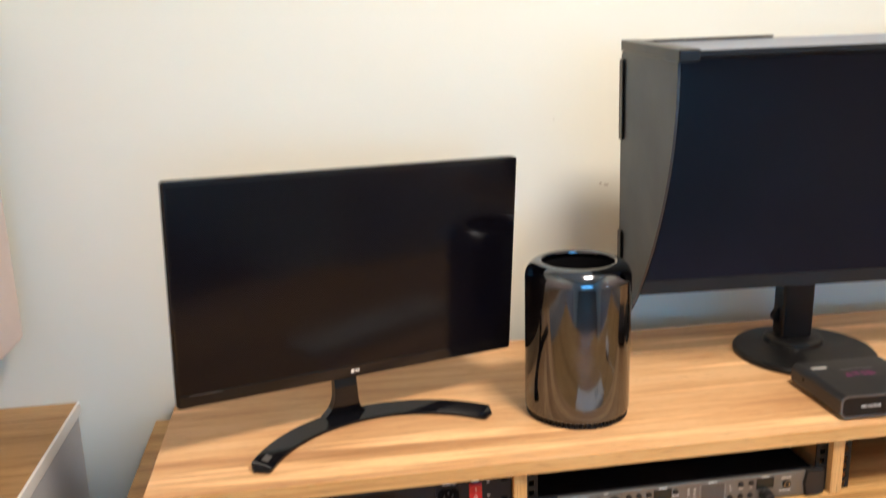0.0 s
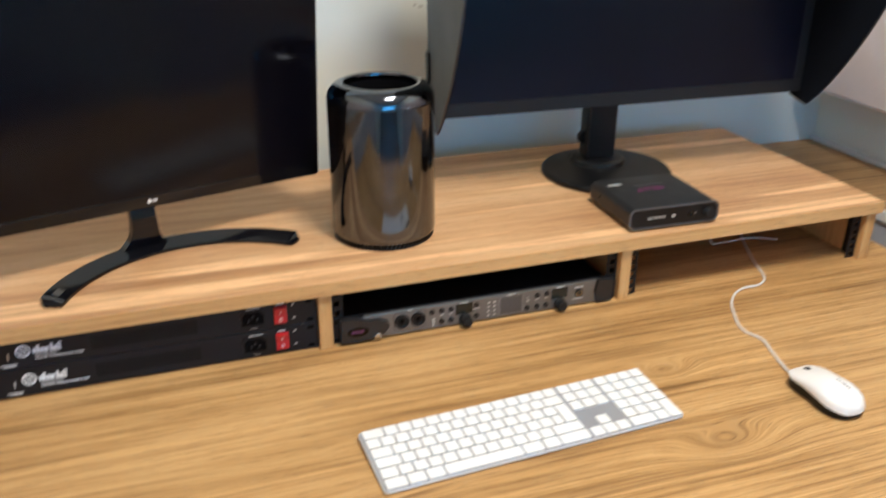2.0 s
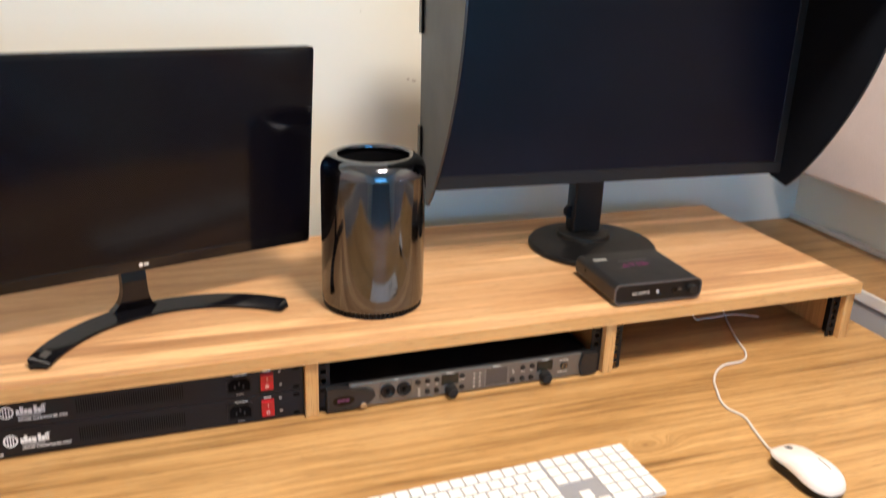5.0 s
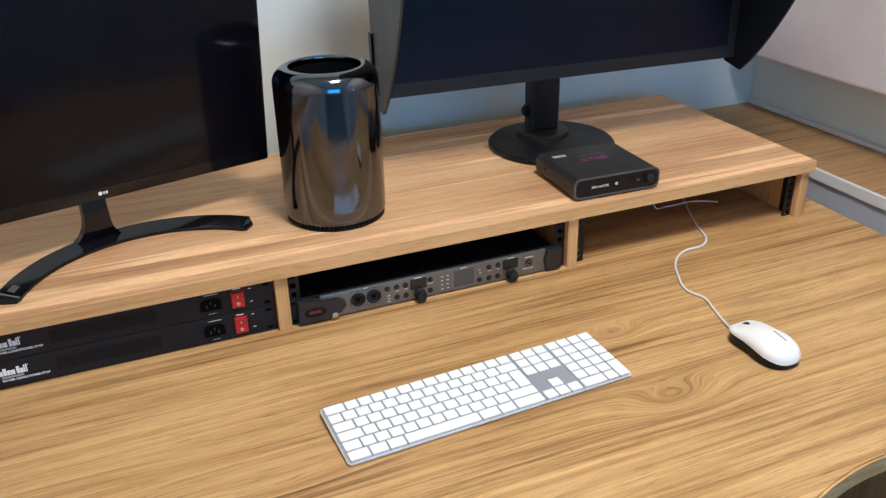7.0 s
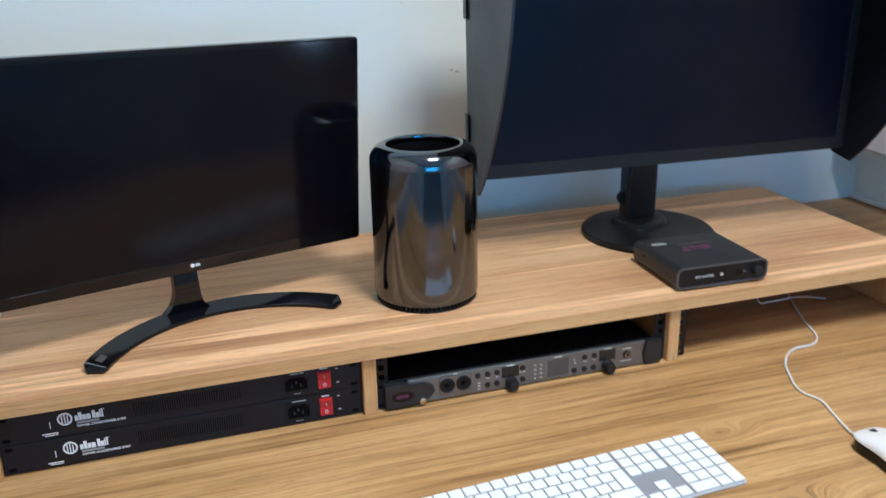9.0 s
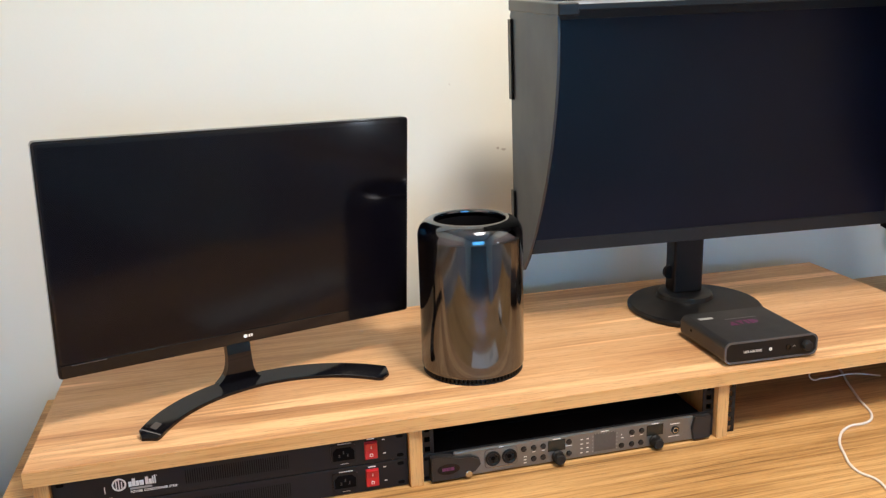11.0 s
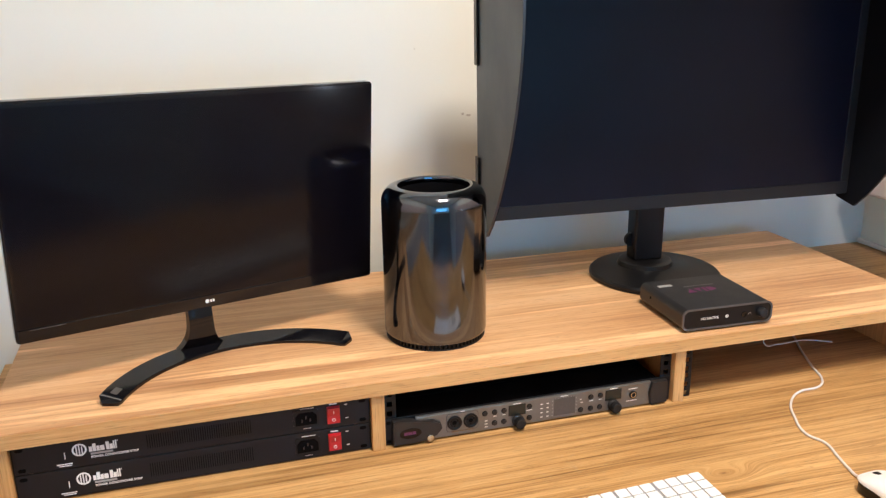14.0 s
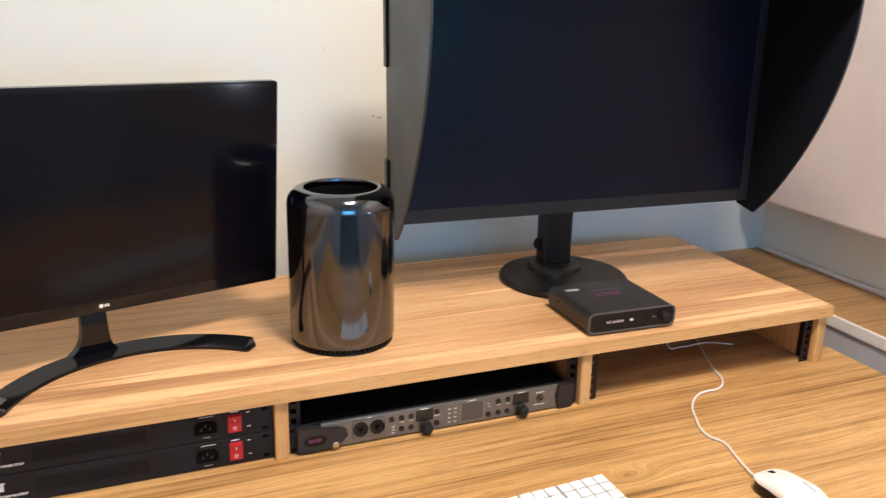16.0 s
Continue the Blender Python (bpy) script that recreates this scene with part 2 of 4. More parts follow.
M_BOX_EDGE = plain("grey_aluminium_edge", (0.13, 0.13, 0.14), 0.4, metal=0.6, vary=0.06, scale=60)
M_LAMP = glow("lamp_diffuser", (1.0, 0.86, 0.68), 5.0)


def smoked_metal(name):
    """Polished dark anodised metal."""
    m, nt, b = base_material(name)
    tc = nt.nodes.new("ShaderNodeTexCoord").outputs["Object"]
    n = noise_tex(nt, tc, 30, 4)
    nt.links.new(ramp(nt, n, [(0.3, (0.118, 0.126, 0.146)), (0.7, (0.136, 0.145, 0.166))]), b.inputs["Base Color"])
    nt.links.new(ramp(nt, n, [(0.3, (0.07,) * 3), (0.7, (0.10,) * 3)]), b.inputs["Roughness"])
    b.inputs["Metallic"].default_value = 1.0
    return m


def screen_glass(name, rough, tint, spec=0.25):
    """A switched-off panel with a soft anti-glare coat."""
    m, nt, b = base_material(name)
    tc = nt.nodes.new("ShaderNodeTexCoord").outputs["Object"]
    n, f = noise_tex(nt, tc, 6, 3), noise_tex(nt, tc, 900, 2)
    nt.links.new(ramp(nt, n, [(0.3, tuple(c * 0.8 for c in tint)), (0.7, tint)]), b.inputs["Base Color"])
    nt.links.new(ramp(nt, n, [(0.3, (rough * 0.92,) * 3), (0.7, (rough * 1.08,) * 3)]), b.inputs["Roughness"])
    b.inputs["Specular IOR Level"].default_value = spec
    bump(nt, b, f, 0.03, 0.0002)
    return m


M_SMOKE = smoked_metal("polished_dark_metal")
M_SCREEN_A = screen_glass("desk_screen_glass", 0.13, (0.0036, 0.0032, 0.0058), 0.24)
M_SCREEN_B = screen_glass("matt_screen_glass", 0.36, (0.0080, 0.0080, 0.0165), 0.17)


# ---- mesh helpers ----
def part(name, bm, material, parent=None, label="", smooth=False):
    me = bpy.data.meshes.new(name)
    bmesh.ops.recalc_face_normals(bm, faces=bm.faces)
    bm.to_mesh(me)
    bm.free()
    me.materials.append(material)
    if smooth:
        for p in me.polygons:
            p.use_smooth = True
        me.set_sharp_from_angle(angle=radians(38))
    ob = new(name, me)
    if smooth:
        even = ob.modifiers.new("even_shading", "WEIGHTED_NORMAL")
        even.keep_sharp, even.weight = True, 70
    if parent is not None:
        ob.parent = parent
    return tagged(ob, label) if label else ob


def thing(name, m, label, category, group=""):
    ob = new(name)
    ob.empty_display_size = 0.05
    ob.matrix_world = m
    return tagged(ob, label, category, group)


def box(x0, x1, y0, y1, z0, z1, bevel=0.0, segments=2, bm=None):
    own = bmesh.new()
    bmesh.ops.create_cube(own, size=1)
    for v in own.verts:
        v.co = Vector((x0 + (v.co.x + 0.5) * (x1 - x0), y0 + (v.co.y + 0.5) * (y1 - y0), z0 + (v.co.z + 0.5) * (z1 - z0)))
    if bevel:
        bmesh.ops.bevel(own, geom=own.edges[:], offset=bevel, segments=segments, affect="EDGES", profile=0.5)
    return own if bm is None else joined(bm, own)


def joined(bm, other):
    me = bpy.data.meshes.new("scratch")
    other.to_mesh(me)
    other.free()
    bm.from_mesh(me)
    bpy.data.meshes.remove(me)
    return bm


def moved(bm, m):
    bmesh.ops.transform(bm, matrix=m, verts=bm.verts[:])
    return bm


def lathe(profile, steps=64, bm=None):
    """Turns (radius, height) pairs round z; the profile is left open where it does not close on the axis."""
    own = bmesh.new()
    rings = []
    for r, z in profile:
        if r < 1e-6:
            rings.append([own.verts.new((0, 0, z))])
        else:
            rings.append([own.verts.new((r * math.cos(2 * math.pi * i / steps), r * math.sin(2 * math.pi * i / steps), z)) for i in range(steps)])
    for a, b in zip(rings, rings[1:]):
        for i in range(steps):
            j = (i + 1) % steps
            loop = [a[i % len(a)], a[j % len(a)], b[j % len(b)], b[i % len(b)]]
            loop = list(dict.fromkeys(loop))
            if len(loop) > 2:
                own.faces.new(loop)
    return own if bm is None else joined(bm, own)


def disc(r, h, bevel=0.0, steps=32):
    """A short upright cylinder from z = 0 to h."""
    b = min(bevel, h * 0.45, r * 0.45)
    if b:
        return lathe([(0, 0), (r - b, 0), (r, b), (r, h - b), (r - b * 0.3, h - b * 0.3), (r - b, h), (0, h)], steps)
    return lathe([(0, 0), (r, 0), (r, h), (0, h)], steps)


def prism(outline, z0, z1, bevel=0.0, segments=2):
    """An outline of (x, y) pairs, raised from z0 to z1."""
    bm = bmesh.new()
    face = bm.faces.new([bm.verts.new((x, y, z0)) for x, y in outline])
    up = bmesh.ops.extrude_face_region(bm, geom=[face])
    bmesh.ops.translate(bm, vec=(0, 0, z1 - z0), verts=[v for v in up["geom"] if isinstance(v, bmesh.types.BMVert)])
    bmesh.ops.recalc_face_normals(bm, faces=bm.faces)
    if bevel:
        edges = [e for e in bm.edges if abs(e.verts[0].co.z - e.verts[1].co.z) < 1e-7]
        bmesh.ops.bevel(bm, geom=edges, offset=bevel, segments=segments, affect="EDGES")
    return bm


def rounded(w, d, r, steps=6):
    """A rounded rectangle round the origin."""
    pts = []
    for cx, cy, a0 in ((w / 2 - r, d / 2 - r, 0), (-w / 2 + r, d / 2 - r, 90), (-w / 2 + r, -d / 2 + r, 180), (w / 2 - r, -d / 2 + r, 270)):
        for i in range(steps + 1):
            a = radians(a0 + 90 * i / steps)
            pts.append((cx + r * math.cos(a), cy + r * math.sin(a)))
    return pts


def front(x, z, y=0.0):
    """Turns a form built upwards from z = 0 so that it rises out of a front that faces -y."""
    return Matrix.Translation((x, y, z)) @ pose(0, 0, 0, 90)


def text(name, words, size, m, material, parent, weight=0.0):
    cu = bpy.data.curves.new(name, "FONT")
    cu.body, cu.size, cu.extrude, cu.offset, cu.align_x, cu.align_y = words, size, 0.0001, weight, "LEFT", "BOTTOM_BASELINE"
    tmp = bpy.data.objects.new(name, cu)
    scene.collection.objects.link(tmp)
    me = bpy.data.meshes.new_from_object(tmp.evaluated_get(bpy.context.evaluated_depsgraph_get()))
    bpy.data.objects.remove(tmp)
    me.materials.clear()
    me.materials.append(material)
    me.transform(m)
    ob = new(name, me)
    ob.parent = parent
    return ob


def tube(name, pts, radius, material, parent=None, label=""):
    cu = bpy.data.curves.new(name, "CURVE")
    cu.dimensions, cu.bevel_depth, cu.bevel_resolution, cu.resolution_u = "3D", radius, 3, 10
    sp = cu.splines.new("BEZIER")
    sp.bezier_points.add(len(pts) - 1)
    for bp, p in zip(sp.bezier_points, pts):
        bp.co, bp.handle_left_type, bp.handle_right_type = p, "AUTO", "AUTO"
    tmp = bpy.data.objects.new(name, cu)
    scene.collection.objects.link(tmp)
    me = bpy.data.meshes.new_from_object(tmp.evaluated_get(bpy.context.evaluated_depsgraph_get()))
    bpy.data.objects.remove(tmp)
    me.materials.clear()
    me.materials.append(material)
    for p in me.polygons:
        p.use_smooth = True
    ob = new(name, me)
    if parent is not None:
        ob.parent = parent
    return tagged(ob, label) if label else ob


def structure(name, bm, material, label=""):
    return tagged(part(name, bm, material), label, "", "", "structure")


# ---- the room ----
XL, XR, YF = -0.92, 1.375, -4.5
structure("floor", box(XL - 0.1, XR + 0.1, YF - 0.1, WALL_Y + 0.1, -0.1, 0), M_FLOOR, "dark brown vinyl floor under the desk")
structure("ceiling", box(XL - 0.1, XR + 0.1, YF - 0.1, WALL_Y + 0.1, CEIL, CEIL + 0.1), M_CEIL, "plain white painted ceiling")
structure("wall_back", box(XL - 0.1, XR + 0.1, WALL_Y, WALL_Y + 0.1, 0, CEIL), M_WALL, "cream painted wall with small scuff marks")
structure("wall_left", box(XL - 0.1, XL, YF, WALL_Y, 0, CEIL), M_WALL, "cream painted side wall")
structure("wall_right", box(XR, XR + 0.1, YF, WALL_Y, 0, CEIL), M_WALL, "cream painted side wall")
WX0, WX1, WZ0, WZ1 = -0.82, 1.28, 0.78, 2.12
bm = box(XL - 0.1, WX0, YF - 0.1, YF, 0, CEIL)
box(WX1, XR + 0.1, YF - 0.1, YF, 0, CEIL, bm=bm)
box(WX0, WX1, YF - 0.1, YF, 0, WZ0, bm=bm)
box(WX0, WX1, YF - 0.1, YF, WZ1, CEIL, bm=bm)
structure("wall_front", bm, M_WALL, "cream painted wall with a dusky window")
structure("backdrop", box(WX0 - 0.3, WX1 + 0.3, YF - 0.5, YF - 0.48, WZ0 - 0.4, WZ1 + 0.4), glow("dusk_sky", (0.10, 0.16, 0.30), 0.5), "dark blue dusk outside the window")

lamp = thing("ceiling_light", pose(LAMP[0], LAMP[1], CEIL), "square white ceiling light panel with warm glow", "lamp")
bm = box(-0.31, 0.31, -0.31, -0.29, -0.035, 0)
box(-0.31, 0.31, 0.29, 0.31, -0.035, 0, bm=bm)
box(-0.31, -0.29, -0.29, 0.29, -0.035, 0, bm=bm)
box(0.29, 0.31, -0.29, 0.29, -0.035, 0, bm=bm)
part("frame", bm, M_WHITE_EDGE, lamp)
part("diffuser", box(-0.289, 0.289, -0.289, 0.289, -0.028, -0.002), M_LAMP, lamp, "glowing diffuser")


spot = thing("wall_light", pose(1.2545, -1.03, 0.96, 0, -90), "small round white wall light, switched on", "lamp")
part("rim", lathe([(0, 0), (0.034, 0), (0.036, 0.004), (0.034, 0.010), (0.029, 0.010), (0.029, 0.007), (0, 0.007)], 32), M_WHITE_EDGE, spot)
part("lens", lathe([(0, 0.0072), (0.0230, 0.0072), (0.019, 0.011), (0, 0.013)], 32), glow("cool_lens", (0.80, 0.90, 1.0), 80.0), spot, "glowing lens")


def side_bench(inner, outer, y0, label):
    """A low fabric-sided bench along the side wall with a wood top and a pale lip."""
    s = 1 if outer > inner else -1
    lo, hi = sorted((inner, outer))
    t = thing("side_bench", pose(0, 0, 0), label, "bench", "benches along the side walls")
    a, b = sorted((inner + 0.006 * s, outer - 0.002 * s))
    part("body", box(a, b, y0, WALL_Y - 0.003, 0, 0.762, 0.003), M_BOXFAB, t, "pale grey fabric side")
    a, b = sorted((inner + 0.0060 * s, outer - 0.002 * s))
    part("top", box(a, b, y0, WALL_Y - 0.003, 0.764, 0.787, 0.001), M_LEDGE, t, "brown wood top")
    a, b = sorted((inner, inner + 0.0055 * s))
    part("lip", box(a, b, y0, WALL_Y - 0.003, 0.763, 0.790, 0.003), M_WHITE_EDGE, t, "white edge strip")
    a, b = sorted((outer - 0.016 * s, outer - 0.003 * s))
    part("wall_strip", box(a, b, y0, WALL_Y - 0.004, 0.7872, 0.799, 0.003), M_WHITE_EDGE, t, "pale sealing strip along the wall")


side_bench(-0.735, XL, -1.6, "low grey fabric bench with brown wood top and white lip")
side_bench(1.163, XR, -1.6, "low grey fabric bench with brown wood top and white lip")


def acoustic_panel(inner, outer, y1, z0, label):
    lo, hi = sorted((inner, outer))
    t = thing("acoustic_panel", pose(0, 0, 0), label, "acoustic panel", "acoustic panels on the side walls")
    part("cover", box(lo, hi, -1.5, y1, z0, 1.522, 0.008, 3), M_PANEL, t)
    part("back_rail", box(lo + 0.03, hi - 0.03, y1 - 0.04, y1 + 0.004, z0 + 0.1, 1.46, 0.002), M_WHITE_EDGE, t)


acoustic_panel(-0.80, XL + 0.002, 0.50, 0.943, "pale pink fabric acoustic panel hung on the side wall")
acoustic_panel(1.255, XR - 0.002, 0.50, 0.943, "pale pink fabric acoustic panel hung on the side wall")

# ---- desk ----
desk = thing("desk", pose(0, 0, 0), "long brown woodgrain desk with a curved front cutout", "desk")
X0, X1, YB, YFR = -0.590, 1.105, 0.515, -0.69
pts = [(X0, YB), (X0, YFR), (0.36, YFR)]
pts += [(0.36 + 0.10 * i / 6, YFR + 0.075 * (i / 6) ** 1.6) for i in range(1, 7)]
pts += [(0.46 + 0.15 * i / 6, YFR + 0.075 + 0.03 * math.sin(math.pi / 2 * i / 6)) for i in range(1, 7)]
pts += [(0.70, YFR + 0.122), (0.80, YFR + 0.130), (0.98, YFR + 0.132), (X1, YFR + 0.132), (X1, YB)]
part("desktop", prism(pts, DESK - 0.028, DESK, 0.002), M_DESK, desk)
bm = bmesh.new()
strip = pts[1:-1]
for (xa, ya), (xb, yb) in zip(strip, strip[1:]):
    quad = [(xa, ya - 0.0012, DESK - 0.0262), (xb, yb - 0.0012, DESK - 0.0262), (xb, yb - 0.0012, DESK - 0.0018), (xa, ya - 0.0012, DESK - 0.0018)]
    inner = [(x, y + 0.0011, z) for x, y, z in quad]
    a, b = [bm.verts.new(q) for q in quad], [bm.verts.new(q) for q in inner]
    bm.faces.new(a), bm.faces.new(b)
    for k in range(4):
        bm.faces.new((a[k], a[(k + 1) % 4], b[(k + 1) % 4], b[k]))
part("edge_band", bm, M_EDGE, desk, "plain orange-brown edge band")
for lx in (X0 + 0.05, X1 - 0.08):
    part("leg_panel", box(lx, lx + 0.025, -0.45, 0.45, 0, DESK - 0.029, 0.001), M_UPRIGHT, desk)
part("modesty_panel", box(X0 + 0.076, X1 - 0.081, 0.40, 0.42, 0.2, DESK - 0.029, 0.001), M_UPRIGHT, desk)

# ---- monitor riser with rack bays ----
riser = thing("monitor_riser", pose(0, 0, DESK), "long woodgrain monitor riser with three rack bays", "shelf")
TOP0, TOP1 = 0.0925, SHELF - DESK
part("top_board", box(-0.514, 1.037, -0.006, 0.483, TOP0, TOP1, 0.0015), M_SHELF, riser)
part("edge_band", box(-0.514, 1.037, -0.0075, -0.0062, TOP0 + 0.001, TOP1 - 0.001, 0.0004), M_EDGE, riser)
for ux in (-0.506, 0.0, 0.506, 1.012):
    part("upright", box(ux, ux + 0.020, 0.0, 0.455, 0.0, TOP0 - 0.0005, 0.001), M_UPRIGHT, riser)
# back panels carry the bays' deep shade in their colour
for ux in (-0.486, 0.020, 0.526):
    part("back_panel", box(ux + 0.0005, ux + 0.4855, 0.44, 0.452, 0.0, TOP0 - 0.001), M_BAY_SHADE if ux > 0.5 else M_HOLE_SHADE, riser)


def rail():
    """A steel rack rail, 88 mm high, with square holes cut through its flange."""
    bm = bmesh.new()
    w, d, h = 0.019, 0.028, 0.0885
    zs = [0.0]
    for c in (0.0064, 0.0222, 0.0381, 0.0508, 0.0667, 0.0826):
        zs += [c - 0.0042, c + 0.0042]
    zs.append(h)
    for i in range(len(zs) - 1):
        if i % 2 == 0:
            box(0, w, 0, 0.0018, zs[i], zs[i + 1], bm=bm)
        else:
            box(0, 0.005, 0, 0.0018, zs[i], zs[i + 1], bm=bm)
            box(0.0135, w, 0, 0.0018, zs[i], zs[i + 1], bm=bm)
    for i in range(len(zs) - 1):
        if i % 2 == 0:
            box(0, 0.0018, 0.0019, d, zs[i], zs[i + 1], bm=bm)
        else:
            box(0, 0.0018, 0.0019, 0.009, zs[i], zs[i + 1], bm=bm)
            box(0, 0.0018, 0.018, d, zs[i], zs[i + 1], bm=bm)
    return bm


for ux in (-0.4855, 0.0205, 0.5265):
    part("rack_rail", moved(rail(), Matrix.Translation((ux, 0.012, 0.001))), M_RACK, riser, "black steel rack rail with square holes")
    flip = Matrix.Translation((ux + 0.485, 0.012, 0.001)) @ Matrix.Diagonal((-1, 1, 1, 1))
    part("rack_rail", moved(rail(), flip), M_RACK, riser, "black steel rack rail with square holes")


# ---- rack units ----
def bars(name, rows, depth, material, parent):
    """Unreadable print: flat bars (x, z, width, height) on a front at y = depth."""
    for x, z, w, h in rows:
        part(name, box(x, x + w, depth - 0.0003, depth, z, z + h), material, parent)


def power_conditioner(m):
    t = thing("power_conditioner", m, "black one-unit rack power strip with red rocker switch", "power strip", "stacked rack power strips")
    part("chassis", box(0.022, 0.460, 0.003, 0.20, 0.001, 0.0425, 0.001), M_RACK, t)
    bm = box(0.0, 0.4826, 0.0, 0.0028, 0.0004, 0.0434, 0.0006)
    part("faceplate", bm, M_RACK, t)
    bm = bmesh.new()
    for i in range(46):
        box(0.170 + i * 0.0031, 0.170 + i * 0.0031 + 0.0010, -0.0004, 0.0001, 0.012, 0.033, bm=bm)
    part("vent_grille", bm, M_GRILLE, t, "fine upright vent slots")
    for x in (0.006, 0.468):
        for z in (0.0055, 0.036):
            part("mounting_slot", moved(prism(rounded(0.010, 0.0052, 0.0025), 0, 0.0006), front(x + 0.004, z + 0.001)), M_HOLE_SHADE, t)
    sock = part("outlet", moved(prism(rounded(0.037, 0.030, 0.005), 0, 0.0018, 0.0004), front(0.389, 0.0215)), M_BLACK_SATIN, t, "black three-pin outlet")
    shape = [(-0.0155, -0.0095), (0.0155, -0.0095), (0.0155, 0.0045), (0.0100, 0.0105), (-0.0100, 0.0105), (-0.0155, 0.0045)]
    part("recess", moved(prism(shape, 0.0018, 0.0022), front(0.389, 0.0215)), M_HOLE_SHADE, sock)
    bm = bmesh.new()
    for dx, dz in ((-0.006, -0.002), (0.006, -0.002), (0, 0.003)):
        box(0.389 + dx - 0.001, 0.389 + dx + 0.001, -0.0030, -0.0022, 0.0215 + dz - 0.0022, 0.0215 + dz + 0.0022, bm=bm)
    part("pin_blocks", bm, M_BADGE, sock)
    sw = part("rocker_switch", box(0.4195, 0.4385, -0.0022, 0, 0.0075, 0.0355, 0.0006), M_RED, t, "red rocker switch")
    bm = bmesh.new()
    for (y0, z0), (y1, z1) in (((-0.0062, 0.034), (-0.0028, 0.0215)), ((-0.0028, 0.0215), (-0.0040, 0.009))):
        vs = [bm.verts.new((x, y, z)) for x, y, z in ((0.4207, y0, z0), (0.4373, y0, z0), (0.4373, y1, z1), (0.4207, y1, z1))]
        ws = [bm.verts.new((x, -0.001, z)) for x, z in ((0.4207, z0), (0.4373, z0), (0.4373, z1), (0.4207, z1))]
        bm.faces.new(vs)
        for i in range(4):
            bm.faces.new((vs[i], vs[(i + 1) % 4], ws[(i + 1) % 4], ws[i]))
    part("rocker", bm, M_RED, sw)
    bm = box(0.4286, 0.4294, -0.0058, -0.0044, 0.0255, 0.0295)
    joined(bm, moved(lathe([(0.0017, 0), (0.0025, 0), (0.0025, 0.0012), (0.0017, 0.0012)], 20), front(0.4290, 0.0145, -0.0029)))
    part("switch_marks", bm, M_PRINT, sw)
    bars("print_bar", [(0.381, 0.0366, 0.020, 0.0010), (0.3845, 0.0052, 0.011, 0.0014), (0.4235, 0.0378, 0.011, 0.0014), (0.446, 0.0345, 0.004, 0.0014), (0.4465, 0.0125, 0.0045, 0.0014),
                   (0.0640, 0.0150, 0.0012, 0.010), (0.0530, 0.0065, 0.020, 0.0014), (0.0560, 0.0040, 0.016, 0.0012)], -0.0001, M_PRINT, t)
    # round mark and word shape
    joined_logo = lathe([(0.0070, 0), (0.0094, 0), (0.0094, 0.0004), (0.0070, 0.0004)], 36)
    moved(joined_logo, front(0.0835, 0.0255))
    box(0.0790, 0.0806, -0.0004, 0, 0.019, 0.032, bm=joined_logo)
    box(0.0825, 0.0841, -0.0004, 0, 0.018, 0.033, bm=joined_logo)
    box(0.0860, 0.0876, -0.0004, 0, 0.019, 0.030, bm=joined_logo)
    part("round_mark", joined_logo, M_PRINT, t)
    for x, w, h in ((0.0955, 0.0042, 0.0075), (0.1002, 0.0045, 0.0115), (0.1052, 0.0040, 0.0075), (0.1097, 0.0056, 0.0075), (0.1173, 0.0042, 0.0115), (0.1219, 0.0042, 0.0075), (0.1266, 0.0018, 0.0115), (0.1292, 0.0018, 0.0125)):
        part("word_bar", box(x, x + w, -0.0004, 0, 0.0205, 0.0205 + h), M_PRINT, t)
    part("word_bar", box(0.132, 0.1332, -0.0004, 0, 0.031, 0.0325), M_PRINT, t)
    bars("model_print", [(0.097, 0.0158, 0.0285, 0.0030)], -0.0001, M_PRINT_DIM, t)
    text("print_line", "POWER CONDITIONER STRIP", 0.0046, front(0.097, 0.0108, -0.0002), M_PRINT, t, 0.00012)
    return t


conditioner = power_conditioner(pose(-0.4843, 0.0085, DESK + 0.0455))
copy_thing(conditioner, pose(-0.4843, 0.0085, DESK + 0.0012))


